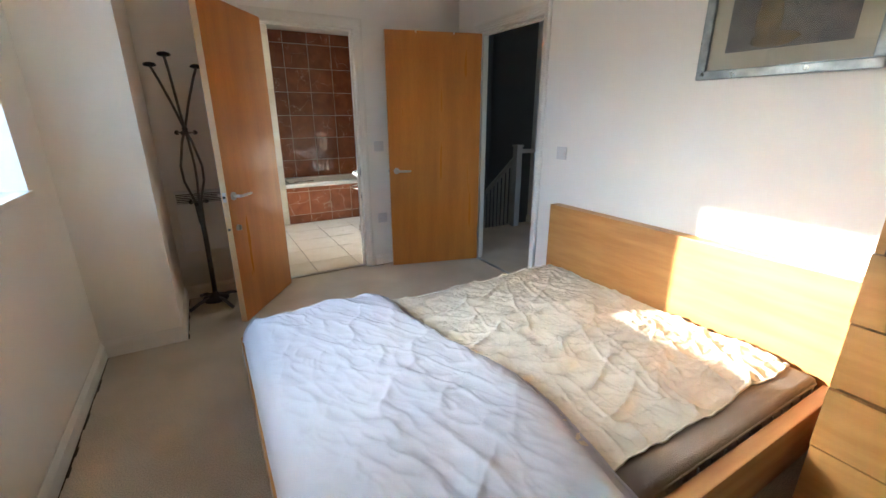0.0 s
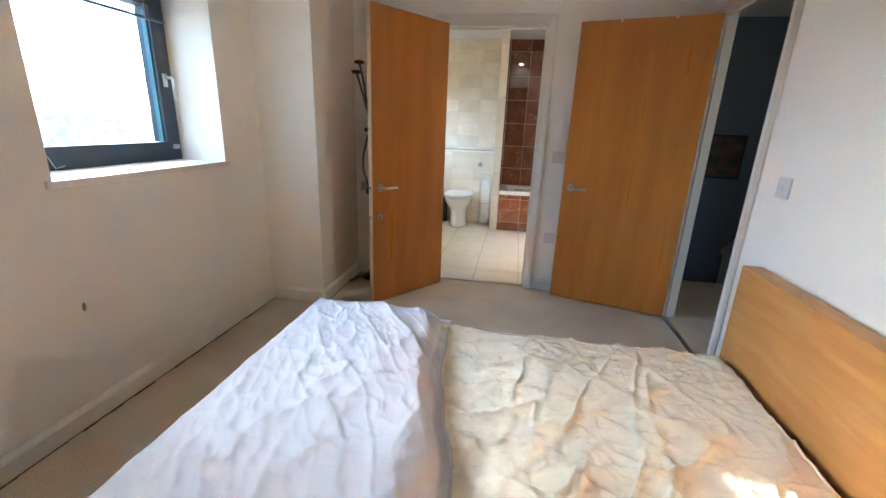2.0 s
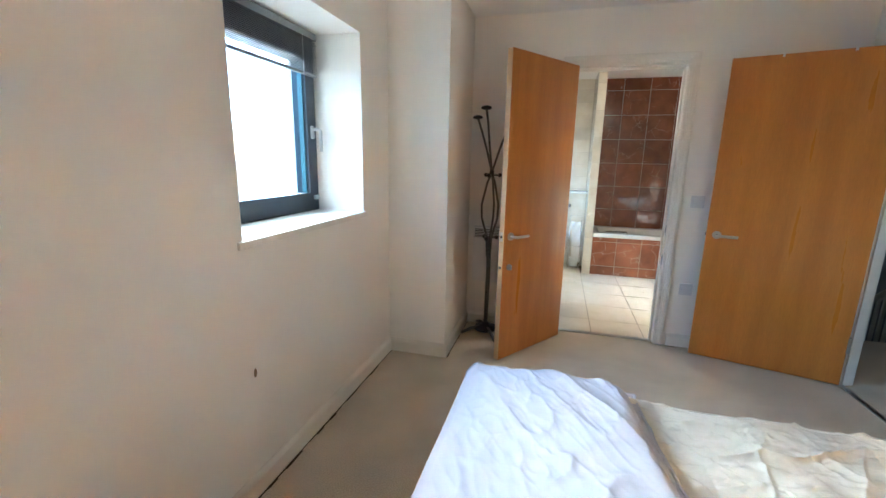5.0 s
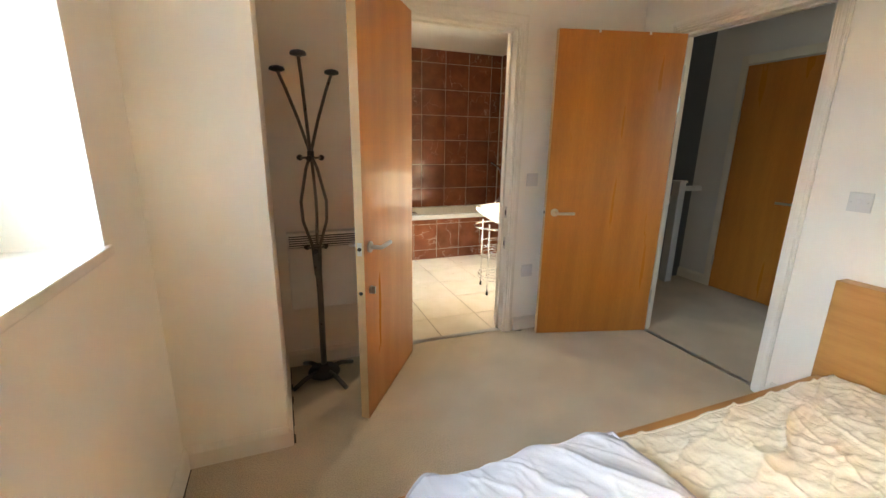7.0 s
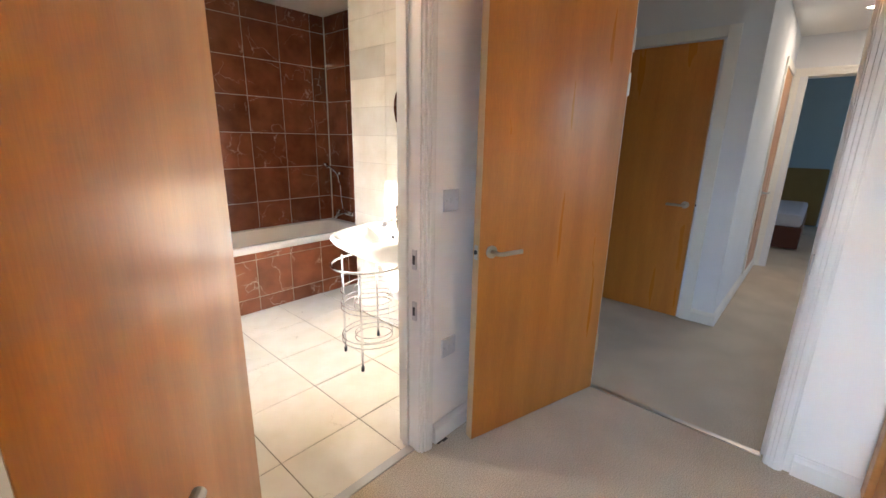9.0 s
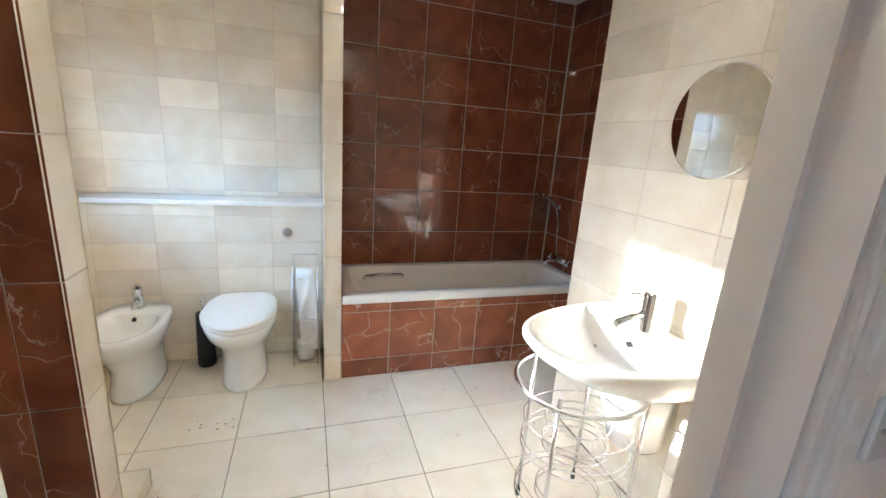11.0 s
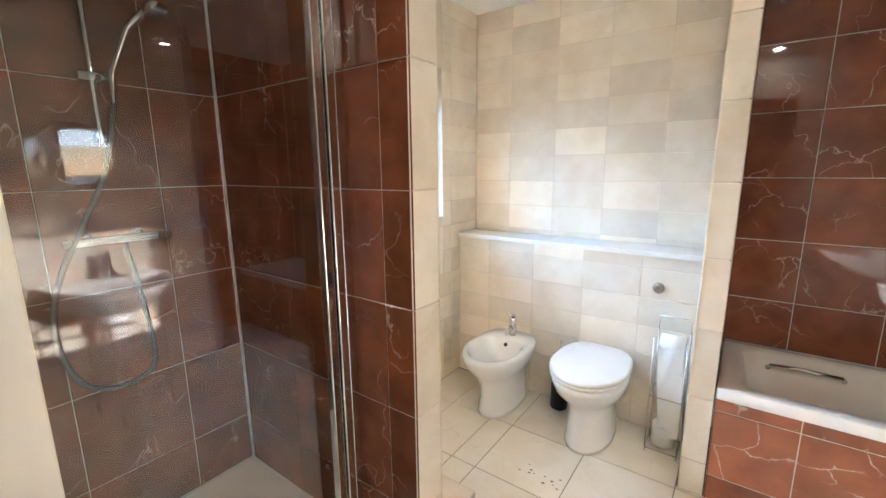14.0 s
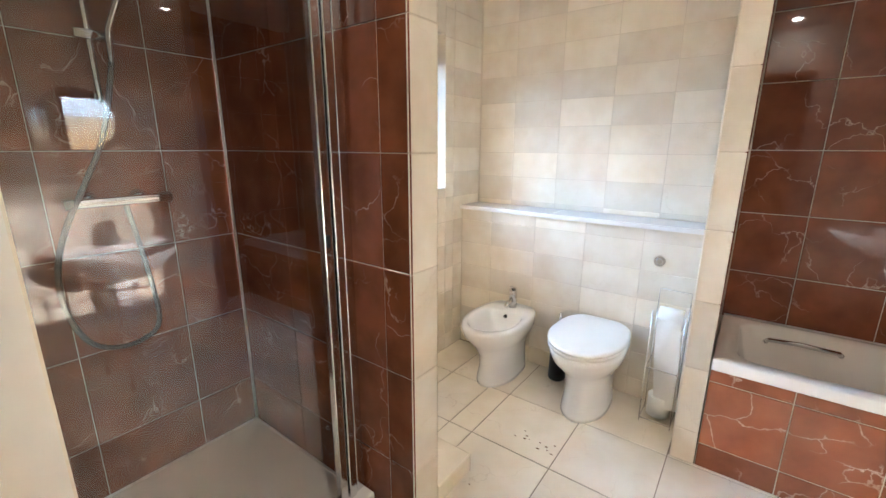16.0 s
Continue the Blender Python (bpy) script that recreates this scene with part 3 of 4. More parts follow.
def sheet_at(u, v):
    y = 1.225 + 1.415 * v + 0.022 * noise.noise((u * 7, 3, 1)) * (1 - v) + 0.008 * noise.noise((u * 25, 3, 1)) * (1 - v)
    x = 0.55 + 1.565 * u
    z = 0.333 + 0.009 * noise.noise((x * 3.0, y * 3.0, 7))
    for turn, across, along, amp, seed in ((0.45, 5.5, 1.4, 0.018, 3.3), (-0.7, 6.5, 1.8, 0.016, 9.1), (1.2, 8.0, 2.4, 0.014, 4.4), (0.1, 13.0, 4.5, 0.008, 6.4), (-1.1, 16.0, 6.0, 0.0065, 2.4), (0.7, 24.0, 9.0, 0.003, 5.4)):
        c, sn = math.cos(turn), math.sin(turn)
        z += amp * crease((x * c + y * sn) * along, (y * c - x * sn) * across, seed, 4)
    # two long slack folds
    for off, k, hgt in ((1.78, 0.42, 0.016), (1.52, 0.30, 0.012)):
        line = off + k * (1.6 - x) + 0.05 * noise.noise((x * 3, off, 2))
        z += hgt * math.exp(-((y - line) / 0.018) ** 2) * max(0, min(1, (x - 1.0) * 3)) * (0.5 + 0.5 * noise.noise((x * 5, off, 8)))
    q = min(abs((x * 10) % 1 - 0.5), abs((y * 10) % 1 - 0.5))
    z -= 0.0022 * math.exp(-(q / 0.05) ** 2)
    edge = min(v, 1 - v, 1 - u) * 1.4
    z -= 0.010 * math.exp(-edge / 0.015)
    return (x, y, max(z, 0.3295))


protector = solid(single("mattress_protector", cloth(280, 250, sheet_at), SHEET, "crumpled cream quilted mattress protector on the mattress", "bedding"), 0.003, 1.0)
for ends in ([(k / 120, 0.0) for k in range(121)], [(1.0, k / 120) for k in range(121)], [(k / 120, 1.0) for k in range(121)]):
    part("edge_binding", tube([Vector(sheet_at(u, v)) + Vector((0, 0, 0.002)) for u, v in ends], 0.0045, 6), SHEET, protector, "stitched cream edge binding")


def duvet_at(u, v):
    """u from the foot to the fold, v from the window-side edge's south end to the north end."""
    yb = 1.02 + 1.645 * v
    edge = 0.90 + 0.13 * math.exp(-((yb - 1.6) / 0.45) ** 2) - 0.05 * v + 0.012 * noise.noise((yb * 6, 1, 5))
    s = u * (edge - 0.155 + 0.30)
    drop = 0.30
    if s < drop:
        a = s / drop
        x, z = 0.125 - 0.02 * math.sin(a * 3) + 0.035 * a, 0.13 + 0.25 * a
        bend = max(0, a - 0.75) / 0.25
        x, z = x + 0.03 * bend ** 2, z + 0.012 * bend
    else:
        q = s - drop
        x, z = 0.19 + q, 0.398 + 0.035 * (1 - math.exp(-q / 0.05))
    on = min(1, max(0, (s - drop) / 0.1))
    near = math.exp(-((edge - x - 0.2) / 0.22) ** 2)
    fold = 0.010 * noise.noise((x * 2.5, yb * 2.0, 1.4)) + (0.012 + 0.014 * near) * crease(x * 2.6 + 0.5 * noise.noise((x * 2, yb * 2.2, 4)), yb * 1.0, 2.2, 2.5) + 0.012 * crease(x * 3.6 + yb * 1.4, yb * 1.9 - x * 0.8, 8.2, 2.5) + 0.009 * crease(x * 5 - yb * 2.5, yb * 3.2 + x, 5.2, 3) + 0.006 * crease(x * 9 + yb * 3, yb * 6, 3.2, 3) + 0.007 * crease(x * 8 + yb * 5, yb * 1.6 - x * 1.2, 6.6, 4) + 0.004 * crease(x * 17 + yb * 9, yb * 4 - x * 3, 1.9, 4) + 0.0016 * noise.noise((x * 26, yb * 20, 3))
    z += fold * (0.35 + 0.65 * on)
    far = edge - x
    z -= 0.085 * math.exp(-max(far, 0) / 0.028) * on
    side = 1.0 - v
    z -= 0.10 * math.exp(-side / 0.02) * on + 0.09 * math.exp(-v / 0.015) * on
    return (x, yb + 0.012 * noise.noise((x * 5, yb * 2, 6)), max(z, 0.352 if x > 0.2 and yb > 1.12 else 0.10))


duvet = solid(single("duvet", cloth(210, 240, duvet_at), DUVET, "crumpled white duvet folded over the bed's foot half", "bedding"), 0.006, -1.0)
for ends in ([(1.0, k / 160) for k in range(161)], [(k / 160, 1.0) for k in range(161)], [(k / 160, 0.0) for k in range(161)]):
    part("edge_seam", tube([duvet_at(u, v) for u, v in ends], 0.006, 6), DUVET, duvet, "white piped seam at the edge")

# ---- chest of drawers ----
chest = thing("chest_of_drawers", pose(2.0, 0.6, 0), "tall birch chest of drawers beside the bed", "chest of drawers")
part("carcass", boxes((-0.22, 0.24, -0.41, -0.39, 0, 1.2), (-0.22, 0.24, 0.39, 0.41, 0, 1.2), (0.22, 0.238, -0.39, 0.39, 0.02, 1.2), (-0.22, 0.22, -0.39, 0.39, 0.02, 0.04)), WOOD, chest)
part("top_panel", box(-0.245, 0.24, -0.412, 0.412, 1.2, 1.23, 0.003), WOOD, chest)
for k, out in enumerate((0.0, 0.012, 0.006, 0.022, 0.004)):
    part("drawer", boxes((-0.255 - out, -0.235 - out, -0.402, 0.402, 0.05 + k * 0.231, 0.268 + k * 0.231), (-0.235 - out, 0.18 - out, -0.37, 0.37, 0.07 + k * 0.231, 0.22 + k * 0.231)), WOOD, chest)

# ---- picture ----
PAINTED = material("textured_beach_painting", (0.30, 0.25, 0.19), 0.6, other=(0.17, 0.155, 0.14), scale=14, amount=1.0, bump=0.4, bump_scale=60)
PATCH = material("sandy_figure_paint", (0.36, 0.25, 0.13), 0.6, other=(0.26, 0.2, 0.12), scale=18, amount=1.0, bump=0.3, bump_scale=60)
MOUNT = material("cream_card_mount", (0.72, 0.62, 0.44), 0.8, scale=5, amount=0.15)
SILVER = material("worn_silver_frame", (0.36, 0.38, 0.37), 0.3, 0.75, other=(0.2, 0.22, 0.22), scale=18, amount=0.9)
pic = thing("framed_picture", pose(E, 1.575, 1.5), "large painting in a worn silver frame on the wall", "picture")
for a in ((-0.335, 0.335, 0.0, 0.04), (-0.335, 0.335, 0.66, 0.70)):
    part("frame_rail", box(-0.03, -0.002, a[0], a[1], a[2], a[3], 0.006), SILVER, pic)
for a in ((-0.335, -0.295), (0.295, 0.335)):
    part("frame_rail", box(-0.03, -0.002, a[0], a[1], 0.04, 0.66, 0.006), SILVER, pic)
part("mount", box(-0.012, -0.004, -0.296, 0.296, 0.039, 0.661), MOUNT, pic)
part("painting", box(-0.014, -0.0122, -0.225, 0.225, 0.11, 0.59), PAINTED, pic)
for w, z0, tall, y0 in ((0.05, 0.12, 0.2, 0.07), (0.028, 0.22, 0.2, 0.085), (0.09, 0.115, 0.06, 0.04)):
    ring = [(w * math.cos(k * math.pi / 10) * (1 + 0.25 * noise.noise((k * 0.9, w * 40, 1))), (0.5 + 0.5 * math.sin(k * math.pi / 10)) * tall) for k in range(20)]
    part("painted_patch", loft([[(-0.0142 - d, y0 + a * f, z0 + b) for a, b in ring] for d, f in ((0.0, 1.0), (0.0016, 0.85))]), PATCH, pic)
pg = part("glazing", box(-0.022, -0.020, -0.296, 0.296, 0.04, 0.66), GLASS, pic)
pg.visible_shadow = False

# ---- switches and heater ----
PLATE = material("ivory_switch_plastic", (0.65, 0.64, 0.61), 0.4, scale=6, amount=0.2)


def plate(name, m, label, rockers=1, socket=False):
    p = thing(name, m, label, "socket" if socket else "switch")
    part("plate", box(-0.043, 0.043, -0.009, 0.0, -0.043, 0.043, 0.003), PLATE, p)
    for k in range(rockers):
        part("rocker", box(-0.012 + k * 0.02, 0.006 + k * 0.02, -0.013, -0.009, -0.012, 0.012, 0.002), PLATE, p)
    for x in (-0.03, 0.03):
        part("screw", tube([(x, -0.0105, 0), (x, -0.0085, 0)], 0.0035, 8), STEEL, p)
    return p


plate("light_switch", pose(1.445, N, 1.085), "white light switch plate on the wall")
plate("fused_socket", pose(1.45, N, 0.447), "white fused outlet plate low on the wall", 1, True)
plate("light_switch", pose(E, 2.77, 1.092, 0, 0, -90), "white light switch plate beside the doorway")

heater = thing("panel_heater", pose(0.17, N, 0.385), "white electric panel heater with a dark slotted grille", "heater")
part("casing", box(-0.295, 0.295, -0.075, -0.012, 0.0, 0.36, 0.006), PLASTIC, heater)
part("back_plate", box(-0.27, 0.27, -0.012, 0.0, 0.03, 0.42), PLASTIC, heater)
part("grille_back", box(-0.285, 0.285, -0.068, -0.02, 0.36, 0.43), BLACK, heater)
for k in range(6):
    part("grille_slat", box(-0.295, 0.295, -0.077, -0.064, 0.365 + k * 0.0125, 0.3695 + k * 0.0125), PLASTIC, heater)
part("top_cap", box(-0.295, 0.295, -0.075, -0.012, 0.432, 0.442, 0.002), PLASTIC, heater)

# ---- coat stand ----
stand = thing("coat_stand", pose(0.02, 3.95, 0), "grey metal coat stand with black knobs", "coat stand")
part("hub", loft([[(r * math.cos(a), r * math.sin(a), z) for a in (2 * math.pi * k / 20 for k in range(20))] for r, z in ((0.085, 0.03), (0.09, 0.04), (0.08, 0.055), (0.03, 0.065), (0.02, 0.09))]), BLACK, stand)
for k in range(4):
    a = radians(30 + 90 * k)
    c, s_ = math.cos(a), math.sin(a)
    part("foot", tube([(0.05 * c, 0.05 * s_, 0.05), (0.12 * c, 0.12 * s_, 0.045), (0.2 * c, 0.2 * s_, 0.014)], [0.014, 0.013, 0.012], 10), GREYMETAL, stand)
part("pole", tube([(0, 0, 0.06), (0.005, 0, 0.5), (0, 0, 0.78)], 0.017, 12), GREYMETAL, stand)
for k in range(3):
    a = radians((340, 75, 200)[k])
    rise = (0.0, 0.045, 0.0)[k]
    c, s_ = math.cos(a), math.sin(a)
    pts = [(0.012 * c, 0.012 * s_, 0.62), (0.02 * c, 0.02 * s_, 0.78), (0.062 * c, 0.062 * s_, 0.92), (0.066 * c, 0.066 * s_, 1.02), (0.03 * c, 0.03 * s_, 1.18), (-0.005 * c, -0.005 * s_, 1.27), (-0.05 * c, -0.05 * s_, 1.42), (-0.10 * c, -0.10 * s_, 1.56 + rise), (-0.135 * c, -0.135 * s_, 1.645 + rise)]
    arm = part("arm", tube(pts, 0.008, 10), GREYMETAL, stand)
    e = Vector(pts[-1])
    part("knob", loft([[e + Vector((r * math.cos(q), r * math.sin(q), z)) for q in (2 * math.pi * j / 16 for j in range(16))] for r, z in ((0.012, -0.01), (0.034, -0.004), (0.037, 0.004), (0.03, 0.013), (0.012, 0.018))]), BLACK, arm, "black round knob")
    for z, r in ((1.235, 0.062), (0.765, 0.055)):
        b = a + radians(60)
        peg = part("peg", tube([(0, 0, z), (r * math.cos(b), r * math.sin(b), z)], 0.006, 8), GREYMETAL, stand)
        part("peg_cap", tube([(r * math.cos(b), r * math.sin(b), z), ((r + 0.008) * math.cos(b), (r + 0.008) * math.sin(b), z), ((r + 0.02) * math.cos(b), (r + 0.02) * math.sin(b), z)], [0.012, 0.016, 0.012], 10), BLACK, peg, "black ball end")
part("collar", tube([(0, 0, 1.225), (0, 0, 1.27)], 0.017, 12), BLACK, stand)

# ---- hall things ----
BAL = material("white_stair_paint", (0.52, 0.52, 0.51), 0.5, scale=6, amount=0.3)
rail = thing("stair_balustrade", pose(3.42, 4.64, 0), "white painted stair balustrade going down", "balustrade")
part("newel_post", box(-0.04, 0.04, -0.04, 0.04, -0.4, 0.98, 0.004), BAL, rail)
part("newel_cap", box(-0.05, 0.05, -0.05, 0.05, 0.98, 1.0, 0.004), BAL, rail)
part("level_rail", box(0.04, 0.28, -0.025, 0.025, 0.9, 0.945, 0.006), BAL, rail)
PITCH = 0.86
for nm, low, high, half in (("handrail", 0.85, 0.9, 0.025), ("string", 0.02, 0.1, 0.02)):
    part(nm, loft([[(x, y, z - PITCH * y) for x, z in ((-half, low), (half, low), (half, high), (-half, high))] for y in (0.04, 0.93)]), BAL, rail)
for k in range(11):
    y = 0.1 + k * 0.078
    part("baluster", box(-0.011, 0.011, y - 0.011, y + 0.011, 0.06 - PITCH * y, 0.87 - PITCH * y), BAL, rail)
stairs = bmesh.new()
for k in range(4):
    bx(stairs, 2.122, 3.698, 4.74 + 0.21 * k, 4.74 + 0.21 * (k + 1), -2.4, -0.19 * (k + 1))
setting("stairs", stairs, CARPET, "carpeted stairs going down", "stairs")
DARKART = material("dark_picture_print", (0.04, 0.022, 0.018), 0.5, other=(0.20, 0.07, 0.045), scale=9, amount=0.8)
art = thing("framed_print", pose(3.125, 5.59, 0.86), "dark framed print on the stairwell wall", "picture")
part("frame", box(-0.27, 0.27, -0.025, -0.001, 0.0, 0.44, 0.004), BLACK, art)
part("print", box(-0.25, 0.25, -0.027, -0.0245, 0.02, 0.42), DARKART, art)
LEATHER = material("olive_tan_upholstery", (0.24, 0.16, 0.05), 0.7, scale=5, amount=0.4, bump=0.1)
MAROON = material("dark_red_wood", (0.10, 0.03, 0.018), 0.45, scale=5, amount=0.5)
fb = thing("far_bed", pose(8.0, 3.62, 0), "bed with tan headboard in the far room", "bed")
part("headboard", box(0.85, 0.95, -0.62, 0.62, 0.1, 0.98, 0.03), LEATHER, fb)
part("base", box(-0.9, 0.85, -0.48, 0.5, 0.02, 0.3, 0.01), MAROON, fb)
part("mattress", box(-0.9, 0.85, -0.47, 0.49, 0.3, 0.47, 0.05), DUVET, fb, "white bedding")
LAMPW = bpy.data.materials.new("lit_lamp")
LAMPW.use_nodes = True
e_ = LAMPW.node_tree.nodes["Principled BSDF"]
e_.inputs["Emission Color"].default_value, e_.inputs["Emission Strength"].default_value = (1, 0.82, 0.55, 1), 18.0


def downlight(x, y, lit=True):
    d = thing("downlight", pose(x, y, CEILING), "recessed ceiling downlight with a chrome ring", "ceiling light", "ceiling downlights")
    part("ring", tube(arc(0, 0, -0.003, 0.036, steps=20), 0.006, 8, True), CHROME, d)
    part("lamp", loft([[(r * math.cos(a), r * math.sin(a), z) for a in (2 * math.pi * k / 16 for k in range(16))] for r, z in ((0.03, -0.001), (0.029, -0.004), (0.01, -0.006))]), LAMPW if lit else PLASTIC, d)
    return d


for x, y, watts in DOWNLIGHTS:
    downlight(x, y)
    lamp = new("downlight_lamp", bpy.data.lights.new("downlight_lamp", "AREA"))
    lamp.data.shape, lamp.data.size, lamp.data.energy, lamp.data.color = "DISK", 0.07, watts, (1.0, 0.84, 0.62)
    lamp.matrix_world = look((x, y, CEILING - 0.012), (x, y, 0))

# ---- bathroom things ----
ACRYLIC = material("white_acrylic", (0.84, 0.81, 0.76), 0.14, scale=2, amount=0.15)


def rounded(cx, cy, hx, hy, r, z, per=6):
    pts = []
    for sx, sy, a0 in ((1, 1, 0), (-1, 1, 90), (-1, -1, 180), (1, -1, 270)):
        for k in range(per + 1):
            a = radians(a0 + 90 * k / per)
            pts.append((cx + sx * (hx - r) + r * math.cos(a), cy + sy * (hy - r) + r * math.sin(a), z))
    return pts


tub = thing("bathtub", pose(1.752, 6.40, 0), "white bathtub with tiled red marble front", "bathtub")
hx, hy = 0.806, 0.298
part("shell", loft([rounded(0, 0, hx, hy, 0.012, 0.466), rounded(0, 0, hx, hy, 0.012, 0.509), rounded(0, 0, hx - 0.006, hy - 0.006, 0.012, 0.514), rounded(0, 0.005, hx - 0.07, hy - 0.055, 0.09, 0.514), rounded(0, 0.005, hx - 0.082, hy - 0.066, 0.09, 0.503), rounded(0.0, 0.005, hx - 0.13, hy - 0.09, 0.1, 0.3), rounded(0.01, 0.005, hx - 0.17, hy - 0.11, 0.1, 0.17), rounded(0.01, 0.005, hx - 0.25, hy - 0.16, 0.06, 0.15)], caps=False), ACRYLIC, tub)
bm = loft([rounded(0.01, 0.005, hx - 0.25, hy - 0.16, 0.06, 0.15), rounded(0.01, 0.005, hx - 0.28, hy - 0.19, 0.05, 0.149)])
part("basin_floor", bm, ACRYLIC, tub)
part("grab_handle", tube([(-0.62, 0.225, 0.44), (-0.61, 0.205, 0.46), (-0.5, 0.2, 0.47), (-0.36, 0.203, 0.465), (-0.35, 0.22, 0.45)], 0.011, 10), CHROME, tub, "chrome grab handle")
panel = part("panel_board", box(-hx, hx, -0.29, -0.27, 0.0, 0.466), GROUT, tub)
part("overflow", tube([(0.735, 0.0, 0.44), (0.715, 0.0, 0.445)], 0.03, 16), CHROME, tub)
mixer = thing("bath_mixer", pose(2.56, 6.36, 0.62), "chrome bath mixer with hand shower hose", "tap")
part("body", tube([(-0.07, -0.09, 0), (-0.07, 0.09, 0)], 0.02, 14), CHROME, mixer)
for y in (-0.075, 0.075):
    part("pillar", tube([(0, y, 0.0), (-0.035, y, 0.0), (-0.07, y, 0.0)], [0.028, 0.018, 0.016], 12), CHROME, mixer)
    part("cross_knob", tube([(-0.07, y * 1.2, 0), (-0.07, y * 1.75, 0)], [0.018, 0.024], 12), CHROME, mixer)
part("spout", tube([(-0.07, 0, 0), (-0.13, 0, 0.005), (-0.18, 0, -0.01), (-0.19, 0, -0.03)], [0.014, 0.013, 0.012, 0.013], 12), CHROME, mixer)
hs = thing("hand_shower", pose(2.56, 6.5, 0.98), "chrome hand shower on a wall bracket over the bath", "shower head")
part("bracket", tube([(0, 0, 0), (-0.05, 0, 0.0)], 0.014, 10), CHROME, hs)
part("handle", tube([(-0.03, 0, -0.1), (-0.06, 0, 0.0), (-0.12, 0, 0.06), (-0.2, -0.02, 0.085)], [0.009, 0.011, 0.012, 0.014], 10), CHROME, hs)
part("rose", tube([(-0.185, -0.02, 0.1), (-0.205, -0.025, 0.07)], [0.02, 0.032], 14), CHROME, hs)
part("hose", tube([(-0.03, 0, -0.1), (-0.03, -0.01, -0.25), (-0.05, -0.07, -0.38), (-0.09, -0.13, -0.36), (-0.07, -0.14, -0.34)], 0.007, 8), CHROME, hs)

# toilet alcove box and ledge
setting("wall_cistern_box", box(-0.57, 0.855, 6.498, 6.708, 0, 0.95), GROUT, "tiled cistern box behind toilet and bidet", "wall")
setting("ledge", boxes((-0.60, 0.06, 6.478, 6.703, 0.952, 0.976), (0.063, 0.86, 6.476, 6.703, 0.951, 0.975)), LEDGE, "white marble shelf above the cistern box", "shelf")
fl = thing("flush_button", pose(0.652, 6.49, 0.793), "round chrome flush button on the tiles", "flush button")
part("ring", tube([(0, 0, 0), (0, -0.008, 0)], 0.027, 20), CHROME, fl)
part("button", tube([(0, -0.006, 0), (0, -0.014, 0), (0, -0.017, 0)], [0.019, 0.019, 0.014], 18), CHROME, fl)


def oval(cx, y0, y1, half, z, power=2.4, n=36, back=0.8):
    """Egg outline: blunt at the wall (y1), round at the front (y0)."""
    cy, hl = (y0 + y1) / 2, (y1 - y0) / 2
    pts = []
    for k in range(n):
        a = 2 * math.pi * k / n
        c, s = math.cos(a), math.sin(a)
        p = 2.0 if s < 0 else 4.5
        q = 2 / p
        pts.append((cx + half * math.copysign(abs(c) ** q, c) * (1.0 if s < 0 else 1 - (1 - back) * s), cy + hl * math.copysign(abs(s) ** q, s), z))
    return pts


def pan(cx, name, label, category):
    return thing(name, pose(cx, 6.49, 0), label, category)


wc = pan(0.415, "toilet", "white ceramic toilet with its lid closed", "toilet")
part("pedestal", loft([oval(0, -0.42, -0.002, 0.118, 0.0), oval(0, -0.42, -0.002, 0.116, 0.02), oval(0, -0.40, -0.002, 0.108, 0.1), oval(0, -0.40, -0.002, 0.108, 0.19), oval(0, -0.43, -0.002, 0.13, 0.25), oval(0, -0.50, -0.002, 0.168, 0.31), oval(0, -0.53, -0.002, 0.18, 0.36), oval(0, -0.535, -0.002, 0.181, 0.385), oval(0, -0.52, -0.01, 0.172, 0.392)]), CERAMIC, wc)
part("seat", loft([oval(0, -0.535, -0.06, 0.178, 0.394), oval(0, -0.54, -0.058, 0.183, 0.4), oval(0, -0.54, -0.058, 0.183, 0.41), oval(0, -0.535, -0.06, 0.18, 0.413)]), PLASTIC, wc)
part("lid", loft([oval(0, -0.538, -0.045, 0.18, 0.415), oval(0, -0.545, -0.04, 0.186, 0.421), oval(0, -0.545, -0.04, 0.186, 0.43), oval(0, -0.53, -0.05, 0.176, 0.438), oval(0, -0.42, -0.13, 0.1, 0.442)]), PLASTIC, wc, "closed white lid")
bd = pan(-0.115, "bidet", "white ceramic bidet with a chrome mixer", "bidet")
part("body", loft([oval(0, -0.42, -0.002, 0.112, 0.0), oval(0, -0.42, -0.002, 0.11, 0.02), oval(0, -0.40, -0.002, 0.1, 0.1), oval(0, -0.41, -0.002, 0.104, 0.18), oval(0, -0.46, -0.002, 0.135, 0.25), oval(0, -0.525, -0.002, 0.172, 0.32), oval(0, -0.54, -0.002, 0.178, 0.36), oval(0, -0.54, -0.002, 0.178, 0.378), oval(0, -0.53, -0.008, 0.17, 0.386), oval(0, -0.50, -0.16, 0.142, 0.386, back=0.95), oval(0, -0.49, -0.165, 0.134, 0.378, back=0.95), oval(0, -0.45, -0.18, 0.105, 0.31, back=0.9), oval(0, -0.40, -0.22, 0.05, 0.27)]), CERAMIC, bd)
# black plug in place of the shade inside the overflow
part("overflow_hole", tube([(0, -0.165, 0.355), (0, -0.178, 0.352)], 0.011, 12), BLACK, bd)
tp = part("mixer", tube([(0, -0.085, 0.384), (0, -0.085, 0.47), (0, -0.088, 0.50)], [0.025, 0.023, 0.024], 14), CHROME, bd, "chrome mixer tap")
part("spout", tube([(0, -0.085, 0.44), (0, -0.15, 0.43), (0, -0.17, 0.41)], [0.015, 0.014, 0.014], 10), CHROME, tp)
